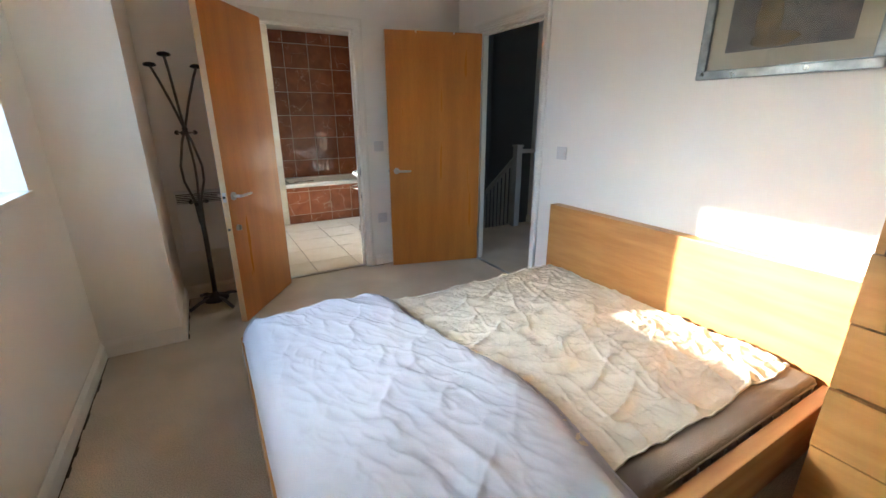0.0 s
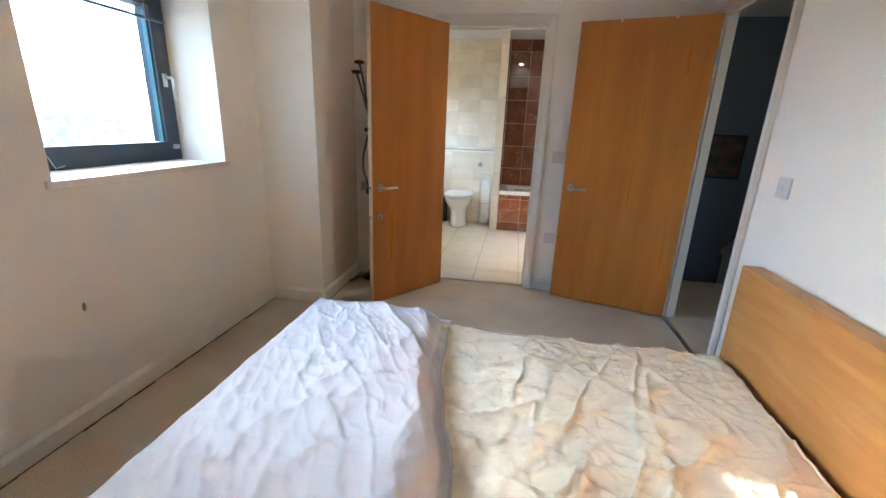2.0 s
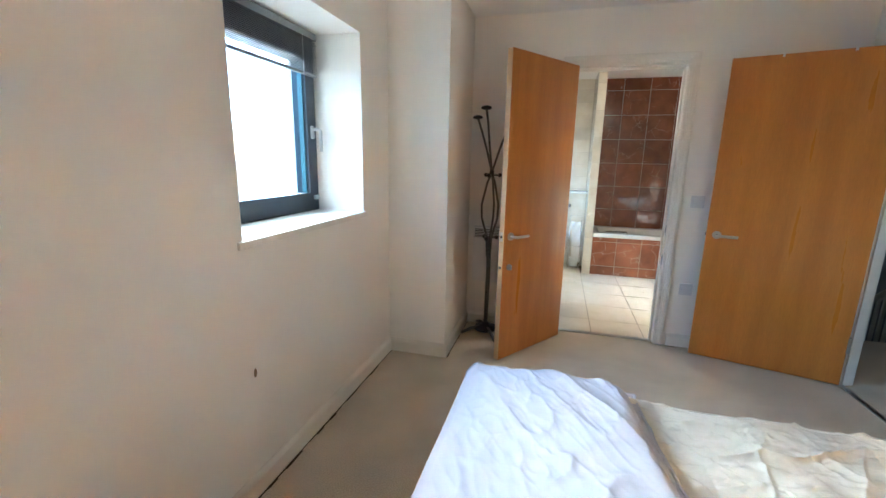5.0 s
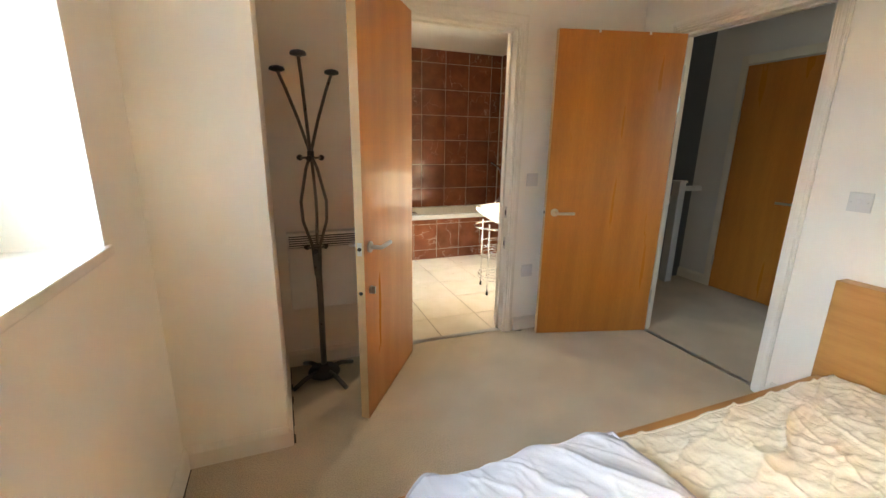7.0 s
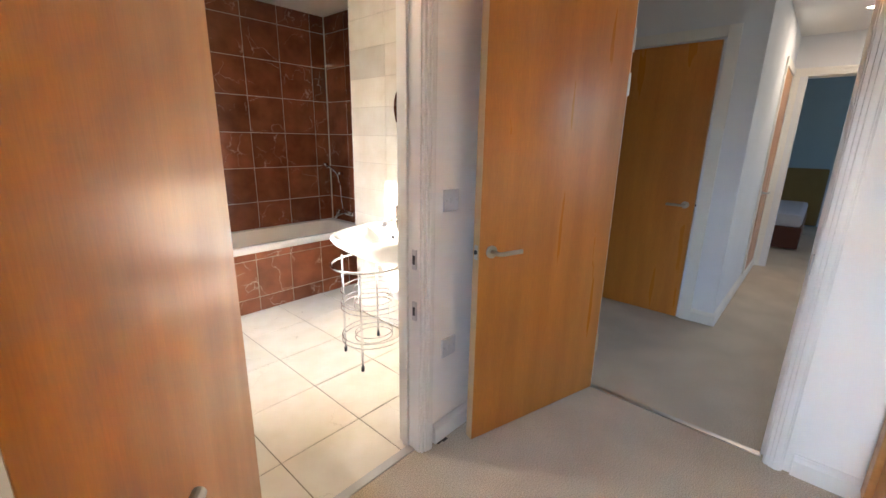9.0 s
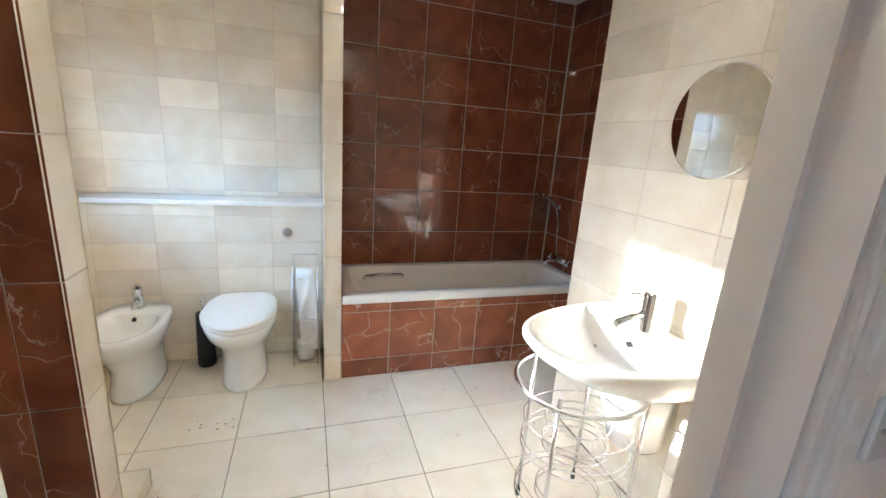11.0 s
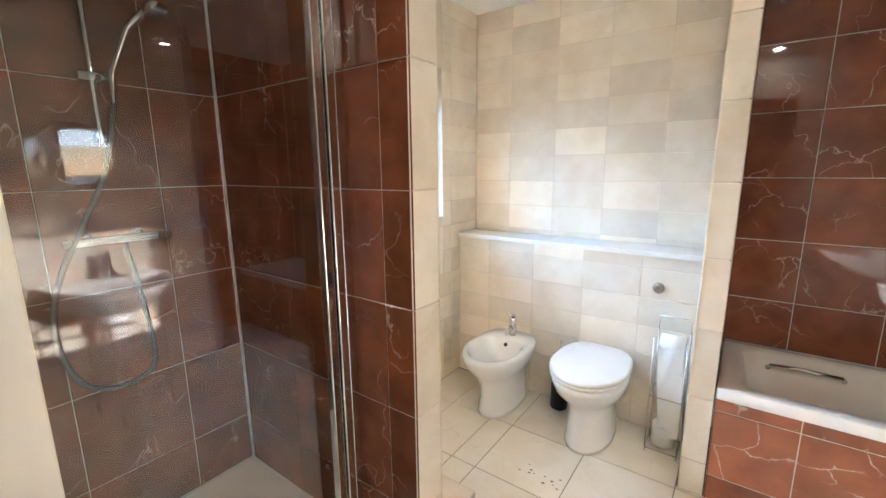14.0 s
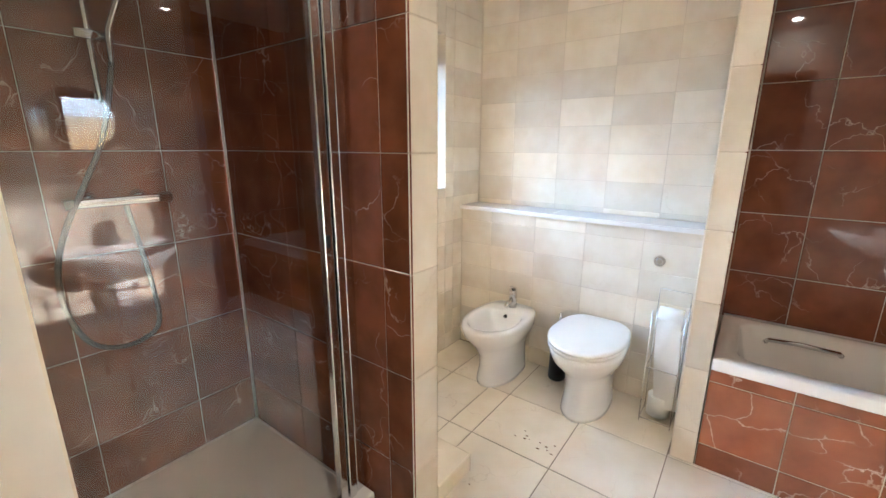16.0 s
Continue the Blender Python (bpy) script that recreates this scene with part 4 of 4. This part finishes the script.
part("lever", tube([(0, -0.075, 0.502), (0, -0.1, 0.522), (0, -0.125, 0.53)], [0.014, 0.008, 0.006], 10), CHROME, tp)
br = thing("toilet_brush", pose(0.19, 6.42, 0), "black toilet brush holder on the floor", "toilet brush")
part("holder", tube([(0, 0, 0), (0, 0, 0.01), (0, 0, 0.33)], [0.045, 0.05, 0.042], 18), BLACK, br)
part("handle", tube([(0, 0, 0.33), (0, 0, 0.42)], 0.008, 8), CHROME, br)
PAPER = material("white_paper", (0.80, 0.79, 0.76), 0.95, scale=6, amount=0.15, bump=0.1)
ph = thing("toilet_roll_stand", pose(0.75, 6.36, 0), "chrome wire toilet roll stand with hanging paper", "toilet roll holder")
for x, y in ((-0.07, -0.07), (0.07, -0.07), (0.07, 0.07), (-0.07, 0.07)):
    part("post", tube([(x, y, 0.0), (x, y, 0.6)], 0.003, 6), CHROME, ph)
for z in (0.02, 0.3):
    part("hoop", tube([(-0.07, -0.07, z), (0.07, -0.07, z), (0.07, 0.07, z), (-0.07, 0.07, z)], 0.003, 6, True), CHROME, ph)
part("top_loop", tube([(-0.07, 0.07, 0.6), (-0.07, 0.07, 0.67), (0.07, 0.07, 0.67), (0.07, 0.07, 0.6)], 0.003, 6), CHROME, ph)
roll = part("roll", tube([(-0.05, 0, 0.55), (0.055, 0, 0.55)], 0.052, 20), PAPER, ph, "white paper roll")
part("hanging_sheet", cloth(12, 30, lambda u, v: (-0.052 + 0.105 * u + 0.03 * v, -0.053 - 0.015 * math.sin(v * 5) + 0.004 * math.sin(u * 6 + v * 9), 0.56 - 0.47 * v)), PAPER, roll)
solid(ph.children_recursive[-1], 0.002)
part("spare_roll", tube([(0, 0, 0.03), (0, 0, 0.135)], 0.052, 20), PAPER, ph, "spare paper roll")

# basin on a pedestal, with mirror and rack
bs = thing("wash_basin", pose(2.03, 4.98, -0.055), "white ceramic wash basin on a half pedestal", "wash basin")


def bowl(proj, half, z, n=40, back=0.0, p=2.3):
    pts = []
    for k in range(n):
        a = math.pi * k / (n - 1)
        c, s = math.cos(a), math.sin(a)
        pts.append((-back - (proj - back) * abs(s) ** (2 / p), half * math.copysign(abs(c) ** (2 / p), c), z))
    return pts


part("bowl", loft([bowl(0.20, 0.12, 0.60), bowl(0.30, 0.17, 0.63), bowl(0.43, 0.25, 0.70), bowl(0.535, 0.29, 0.77), bowl(0.56, 0.30, 0.80), bowl(0.56, 0.30, 0.812), bowl(0.55, 0.292, 0.818), bowl(0.528, 0.275, 0.816), bowl(0.51, 0.263, 0.80, back=0.14), bowl(0.46, 0.24, 0.74, back=0.15), bowl(0.36, 0.16, 0.69, back=0.17), bowl(0.28, 0.05, 0.685, back=0.22)]), CERAMIC, bs)
part("back_deck", box(-0.15, 0.0, -0.27, 0.27, 0.79, 0.822, 0.012), CERAMIC, bs)
# the overflow's shaded inside is coloured in with a black plug
part("overflow_hole", tube([(-0.152, 0.0, 0.775), (-0.162, 0.0, 0.773)], 0.011, 12), BLACK, bs)
part("waste", tube([(-0.27, 0, 0.686), (-0.27, 0, 0.694)], [0.03, 0.024], 18), CHROME, bs, "chrome waste plug")
part("half_pedestal", loft([bowl(0.10, 0.07, 0.33), bowl(0.15, 0.09, 0.36), bowl(0.20, 0.10, 0.5), bowl(0.24, 0.12, 0.64)]), CERAMIC, bs)
tp = part("mixer", tube([(-0.095, 0.0, 0.82), (-0.095, 0.0, 0.825), (-0.095, 0.0, 0.955), (-0.095, 0.0, 0.972)], [0.028, 0.026, 0.027, 0.025], 20), CHROME, bs, "chrome mixer tap")
part("spout", tube([(-0.1, 0.0, 0.895), (-0.16, 0.0, 0.88), (-0.235, 0.0, 0.86)], 0.0145, 14), CHROME, tp)
part("lever", tube([(-0.11, 0.0, 0.965), (-0.18, 0.005, 0.97)], [0.005, 0.004], 8), CHROME, tp)
rk = thing("towel_rack", pose(1.66, 5.0, 0), "chrome wire rack standing under the basin", "rack")
for x, y in ((-0.15, -0.16), (-0.08, 0.11), (0.17, -0.19), (0.2, 0.13)):
    lg = part("leg", tube([(x, y, 0.012), (x, y, 0.64)], 0.007, 10), CHROME, rk)
    part("foot", tube([(x, y, 0.0), (x, y, 0.03)], 0.0095, 10), BLACK, lg)
part("top_hoop", tube([(0.02 + 0.23 * math.cos(a), -0.03 + 0.21 * math.sin(a), 0.60) for a in (2 * math.pi * k / 36 for k in range(36))], 0.008, 8, True), CHROME, rk)
for z in (0.12, 0.15, 0.33, 0.36, 0.44):
    for r in (0.2, 0.12):
        part("wire_ring", tube([(0.04 + r * math.cos(a), -0.03 + 0.9 * r * math.sin(a), z) for a in (2 * math.pi * k / 30 for k in range(30))], 0.0028, 6, True), CHROME, rk)
MIRROR = bpy.data.materials.new("mirror_silver")
MIRROR.use_nodes = True
m_ = MIRROR.node_tree.nodes["Principled BSDF"]
m_.inputs["Base Color"].default_value, m_.inputs["Metallic"].default_value, m_.inputs["Roughness"].default_value = (0.85, 0.87, 0.86, 1), 1.0, 0.02
mr_ = thing("round_mirror", pose(2.03, 4.95, 1.5), "frameless round mirror above the basin", "mirror")
part("glass", loft([[(x, r * math.cos(a), r * math.sin(a)) for a in (2 * math.pi * k / 48 for k in range(48))] for r, x in ((0.18, -0.002), (0.18, -0.008), (0.175, -0.011))]), MIRROR, mr_)

# shower
TRAY = ACRYLIC
setting("shower_tray", loft([rounded(-0.445, 4.69, 0.43, 0.43, 0.01, 0.0), rounded(-0.445, 4.69, 0.43, 0.43, 0.01, 0.012), rounded(-0.445, 4.69, 0.415, 0.415, 0.02, 0.014), rounded(-0.445, 4.69, 0.40, 0.40, 0.03, 0.006), rounded(-0.445, 4.69, 0.06, 0.06, 0.05, 0.003)]), TRAY, "white shower tray", "shower tray")
part("kerb", box(-0.115, -0.017, 4.262, 5.118, 0.012, 0.06, 0.008), TRAY, bpy.data.objects["shower_tray"], "white raised kerb")
part("waste", tube([(-0.4, 4.66, 0.004), (-0.4, 4.66, 0.01)], 0.04, 18), CHROME, bpy.data.objects["shower_tray"], "chrome waste")
door_s = thing("shower_screen", pose(-0.085, 4.26, 0.06), "clear glass shower screen with chrome posts", "shower screen")
g = part("pane", box(-0.004, 0.004, 0.03, 0.745, 0.02, 1.95), GLASS, door_s)
g.visible_shadow = False
for y0, y1, x0, x1 in ((0.742, 0.776, -0.016, 0.016), (0.78, 0.812, -0.022, 0.022), (0.818, 0.856, -0.014, 0.014), (0.002, 0.03, -0.016, 0.016)):
    part("post", box(x0, x1, y0, y1, 0.0, 1.98, 0.004), CHROME, door_s, "chrome post")
part("top_rail", box(-0.014, 0.014, 0.03, 0.742, 1.95, 1.98, 0.003), CHROME, door_s)
part("bottom_rail", box(-0.014, 0.014, 0.03, 0.742, 0.0, 0.02, 0.003), CHROME, door_s)
part("seal_clip", box(0.016, 0.022, 0.75, 0.76, 0.98, 1.02, 0.002), BLACK, door_s)
sh = thing("shower_set", pose(-0.87, 4.7, 0), "chrome shower valve, rail, hand shower and hose", "shower")
part("rail", tube([(0.05, 0, 1.49), (0.05, 0, 2.12)], 0.01, 12), CHROME, sh)
for z in (1.51, 2.1):
    part("rail_bracket", tube([(0, 0, z), (0.05, 0, z)], 0.013, 12), CHROME, sh)
part("slider", tube([(0.05, -0.04, 1.70), (0.05, 0.045, 1.70)], 0.018, 12), CHROME, sh)
part("handset", tube([(0.065, 0.045, 1.62), (0.075, 0.05, 1.72), (0.10, 0.1, 1.86), (0.14, 0.16, 1.93)], [0.009, 0.012, 0.012, 0.016], 12), CHROME, sh)
part("rose", tube([(0.14, 0.16, 1.945), (0.155, 0.175, 1.915)], [0.025, 0.042], 18), CHROME, sh, "chrome shower rose")
part("valve_bar", tube([(0.05, -0.15, 1.16), (0.05, -0.1, 1.16), (0.05, 0.12, 1.16), (0.05, 0.165, 1.16)], [0.02, 0.017, 0.017, 0.022], 14), CHROME, sh, "chrome bar valve")
for y in (-0.075, 0.075):
    part("valve_inlet", tube([(0, y, 1.165), (0.012, y, 1.165), (0.05, y, 1.16)], [0.03, 0.024, 0.015], 12), CHROME, sh)
HOSE = material("ribbed_chrome_hose", (0.34, 0.33, 0.32), 0.22, 1.0, scale=40, amount=0.6, bump=0.6, bump_scale=260)
hose = [(0.065, 0.045, 1.62), (0.06, 0.02, 1.5), (0.055, -0.02, 1.36), (0.06, -0.09, 1.22), (0.06, -0.16, 1.08), (0.05, -0.2, 0.94), (0.05, -0.2, 0.8), (0.05, -0.16, 0.68), (0.05, -0.09, 0.63), (0.05, 0.0, 0.63), (0.05, 0.06, 0.69), (0.05, 0.05, 0.9), (0.05, 0.02, 1.14)]
fine = []
for i in range(len(hose) - 1):
    a, b, c, d = (Vector(hose[max(0, min(len(hose) - 1, i + o))]) for o in (-1, 0, 1, 2))
    for q in range(6):
        t = q / 6
        fine.append(0.5 * ((2 * b) + (c - a) * t + (2 * a - 5 * b + 4 * c - d) * t * t + (3 * b - a - 3 * c + d) * t ** 3))
part("hose", tube(fine + [Vector(hose[-1])], 0.0095, 8), HOSE, sh, "ribbed chrome hose")

# ---- wall marks ----
SCUFF = material("brown_scuff", (0.25, 0.19, 0.12), 0.9)
single("wall_scuff", loft([[(W + d, 2.10 + 0.009 * math.cos(k * 0.785) * r, 0.512 + 0.02 * math.sin(k * 0.785) * r) for k in range(8)] for r, d in ((1.0, 0.0), (0.8, 0.0015))]), SCUFF, "small brown scuff on the painted wall", "mark")

# ---- small wear and leavings ----
GAP = material("dark_carpet_gap", (0.05, 0.04, 0.03), 0.95, scale=30, amount=0.6)
rng = random.Random(11)
for nm, pts in (("trim_carpet_gap", ((W + 0.017, S), (W + 0.017, 3.42))), ("trim_carpet_gap_2", ((-0.165, 3.44), (-0.165, N - 0.02))), ("trim_carpet_gap_3", ((1.37, N - 0.02), (1.43, N - 0.02)))):
    (xa, ya), (xb, yb) = pts
    bm = bmesh.new()
    count = max(2, int((abs(xb - xa) + abs(yb - ya)) / 0.06))
    for k in range(count):
        t0, t1, w = k / count, (k + 1) / count, rng.uniform(0.004, 0.014)
        x0, y0, x1, y1 = xa + (xb - xa) * t0, ya + (yb - ya) * t0, xa + (xb - xa) * t1, ya + (yb - ya) * t1
        if abs(x1 - x0) > abs(y1 - y0):
            bx(bm, x0, x1, y0 - w, y0, 0.0004, 0.0014)
        else:
            bx(bm, x0, x0 + w, y0, y1, 0.0004, 0.0014)
    setting(nm, bm, GAP, "dark worn gap between carpet and skirting", "carpet edge")
SILICONE = material("white_sealant", (0.72, 0.70, 0.66), 0.5, scale=10, amount=0.5)
setting("trim_sealant", tube([(-0.872, 5.12, 0.012), (-0.872, 5.12, CEILING)], 0.006, 6), SILICONE, "pale sealant in the shower corner", "sealant")
setting("trim_sealant_2", tube([(-0.872, 4.28, 0.014), (-0.872, 5.118, 0.014), (-0.12, 5.118, 0.014)], 0.006, 6), SILICONE, "pale sealant round the shower tray", "sealant")
setting("trim_sealant_3", tube([(0.95, 6.70, 0.514), (2.556, 6.70, 0.514), (2.556, 6.11, 0.514)], 0.005, 6), SILICONE, "pale sealant round the bath", "sealant")
DEBRIS = material("dry_leaf_bits", (0.22, 0.10, 0.05), 0.9, scale=60, amount=0.6)
for k in range(22):
    cx, cy = (0.33, 5.86) if k < 9 else (rng.uniform(0.2, 1.9), rng.uniform(5.3, 6.05))
    x, y, size = cx + rng.uniform(-0.09, 0.09), cy + rng.uniform(-0.09, 0.07), rng.uniform(0.003, 0.009)
    bm = loft([[(x + size * math.cos(q) * f, y + 0.5 * size * math.sin(q + 0.3) * f, 0.0008 + h) for q in (k + 1.05 * j for j in range(6))] for f, h in ((1.0, 0.0), (0.7, 0.002))])
    single("leaf_bit", bm, DEBRIS, "tiny brown leaf fragment on the tiled floor", "debris", "leaf bits on the floor")

# ---- tiles, piece by piece ----
TILE_MESHES = {}


def tile_mesh(w, h, mat, thick=0.0028, chamfer=0.0012):
    key = (round(w, 3), round(h, 3), mat.name)
    if key not in TILE_MESHES:
        me = bpy.data.meshes.new("tile")
        a, b, c = w / 2, h / 2, chamfer
        v = [(-a, -b, 0), (a, -b, 0), (a, b, 0), (-a, b, 0), (-a, -b, thick - c), (a, -b, thick - c), (a, b, thick - c), (-a, b, thick - c), (-a + c, -b + c, thick), (a - c, -b + c, thick), (a - c, b - c, thick), (-a + c, b - c, thick)]
        f = [(8, 9, 10, 11)]
        for k in range(4):
            j = (k + 1) % 4
            f += [(k, j, 4 + j, 4 + k), (4 + k, 4 + j, 8 + j, 8 + k)]
        me.from_pydata(v, [], f)
        me.materials.append(mat)
        TILE_MESHES[key] = me
    return TILE_MESHES[key]


def tiles(parent, mat, origin, u, v, us, vs, gap=0.004, name="tile", shift=None, shake=0.0006, base=None):
    """Tiles between grid lines us along u and vs along v, lying on the plane through origin, facing u x v. shift: half-bond offset of odd rows."""
    u, v, o = Vector(u), Vector(v), Vector(origin)
    n = u.cross(v)
    rng = random.Random(len(TILE_MESHES) * 7 + int(abs(o.x * 100) + abs(o.y * 10)))
    for r, (v0, v1) in enumerate(zip(vs, vs[1:])):
        row = us
        if shift and r % 2:
            row = [us[0]] + [x + shift for x in us[:-1] if us[0] + 0.02 < x + shift < us[-1] - 0.02] + [us[-1]]
        for u0, u1 in zip(row, row[1:]):
            w, h = u1 - u0 - gap, v1 - v0 - gap
            if w < 0.008 or h < 0.008:
                continue
            ob = new(name, tile_mesh(w, h, mat))
            ob.parent = parent
            if base:
                ob.matrix_parent_inverse = Matrix.Translation(base).inverted()
            basis = Matrix((u, v, n)).transposed().to_4x4()
            lean = Euler((rng.uniform(-1, 1) * 0.0022, rng.uniform(-1, 1) * 0.0022, 0)).to_matrix().to_4x4()
            ob.matrix_basis = Matrix.Translation(o + u * (u0 + u1) / 2 + v * (v0 + v1) / 2 + n * rng.uniform(-shake, 0)) @ basis @ lean


def lines(a, b, step, at):
    """Grid lines from a to b with one line at 'at'."""
    k = math.ceil((a - at) / step + 1e-6)
    out = [a]
    while at + k * step < b - 1e-3:
        if at + k * step > a + 0.012:
            out.append(at + k * step)
        k += 1
    return out + [b]


ob_ = bpy.data.objects
X, Y, Z = (1, 0, 0), (0, 1, 0), (0, 0, 1)
NX, NY = (-1, 0, 0), (0, -1, 0)
top = CEILING
# red marble round the bath
tiles(ob_["wall_bathroom_north"], RED, (0, 6.708, 0), X, Z, lines(0.94, 2.56, 0.305, 1.20), lines(0.50, top, 0.295, 0.75))
tiles(ob_["wall_bathroom_east"], RED, (2.568, 0, 0), NY, Z, lines(-6.70, -5.592, 0.305, -6.40), lines(0.0, top, 0.295, 0.75))
tiles(ob_["wall_pillar"], RED, (0.936, 0, 0), Y, Z, lines(6.108, 6.70, 0.305, 6.41), lines(0.515, top, 0.295, 0.75))
tiles(panel, REDV, (0, 6.11, 0), X, Z, lines(0.946, 2.556, 0.275, 1.22), [0.0, 0.113, 0.411, 0.466], name="panel_tile", base=(1.752, 6.40, 0))
# cream tiles
tiles(ob_["wall_pillar"], CREAM, (0, 6.108, 0), X, Z, [0.847, 0.944], lines(0.0, top, 0.295, 0.155))
tiles(ob_["wall_pillar"], CREAM, (0.855, 0, 0), NY, Z, lines(-6.70, -6.10, 0.30, -6.40), lines(0.0, top, 0.155, 0.884))
tiles(ob_["wall_cistern_box"], CREAM, (0, 6.498, 0), X, Z, lines(-0.562, 0.847, 0.30, -0.035), lines(0.0, 0.95, 0.155, 0.884), gap=0.003)
tiles(ob_["wall_bathroom_north"], CREAM, (0, 6.708, 0), X, Z, lines(-0.562, 0.847, 0.30, -0.01), lines(0.976, top, 0.155, 1.16), gap=0.003)
tiles(ob_["wall_bathroom_west"], CREAM, (-0.57, 0, 0), Y, Z, lines(6.31, 6.70, 0.30, 6.40), lines(0.0, top, 0.155, 0.884), gap=0.003)
tiles(ob_["wall_bathroom_west"], CREAM, (-0.57, 0, 0), Y, Z, lines(5.26, 6.31, 0.30, 5.5), lines(0.0, 1.10, 0.155, 0.884), gap=0.003)
tiles(ob_["wall_bathroom_west"], CREAM, (-0.57, 0, 0), Y, Z, lines(5.26, 5.42, 0.30, 5.0), lines(1.10, top, 0.155, 0.884), gap=0.003)
tiles(ob_["wall_bathroom_east"], CREAM, (2.038, 0, 0), NY, Z, lines(-5.592, -BN, 0.363, -5.227), lines(0.0, top, 0.182, 1.695), gap=0.003)
tiles(ob_["wall_shower"], CREAM, (0.177, 0, 0), Y, Z, [5.12, 5.26], lines(0.0, top, 0.363, 1.332))
tiles(ob_["wall_shower"], CREAM, (0, 5.252, 0), NX, Z, lines(-0.185, 0.56, 0.30, 0.1), lines(0.0, top, 0.155, 0.884), gap=0.003)
plinth = setting("wall_plinth", box(-0.57, 0.177, 5.26, 5.482, 0, 0.082), GROUT, "low tiled plinth behind the shower wall", "plinth")
tiles(plinth, CREAM, (0.177, 0, 0), Y, Z, [5.262, 5.49], [0.0, 0.09])
tiles(plinth, CREAM, (0, 0, 0.082), X, Y, lines(-0.57, 0.185, 0.30, 0.0), [5.262, 5.49])
tiles(plinth, CREAM, (0, 5.482, 0), NX, Z, lines(-0.185, 0.56, 0.30, 0.0), [0.0, 0.09])
# red marble in the shower
tiles(ob_["wall_shower"], RED, (0, 5.128, 0), X, Z, [-0.872, -0.475, -0.112, 0.061, 0.185], lines(0.0, top, 0.363, 1.332), gap=0.0028)
tiles(ob_["wall_bathroom_west"], RED, (-0.88, 0, 0), Y, Z, lines(BN, 5.12, 0.363, 4.877), lines(0.0, top, 0.363, 1.332), gap=0.0028)
setting("wall_shower_south", box(-0.88, 0.47, BN, BN + 0.012, 0, top), CREAM, "tiled wall beside the shower", "wall")
# floor
tiles(ob_["floor_bathroom"], FLOORT, (0, 0, -0.0025), X, Y, lines(-0.085, 2.03, 0.396, 1.237), lines(4.205, 6.114, 0.396, 6.096), name="floor_tile")
tiles(ob_["floor_bathroom"], FLOORT, (0, 0, -0.0025), X, Y, lines(-0.57, -0.085, 0.396, 1.237), lines(5.26, 6.502, 0.396, 6.096), name="floor_tile")
tiles(ob_["floor_bathroom"], FLOORT, (0, 0, -0.0025), X, Y, lines(-0.085, 0.847, 0.396, 1.237), [6.108, 6.502], name="floor_tile")
tiles(ob_["floor_bathroom"], FLOORT, (0, 0, -0.0025), X, Y, [2.03, 2.56], [5.592, 6.108], name="floor_tile")
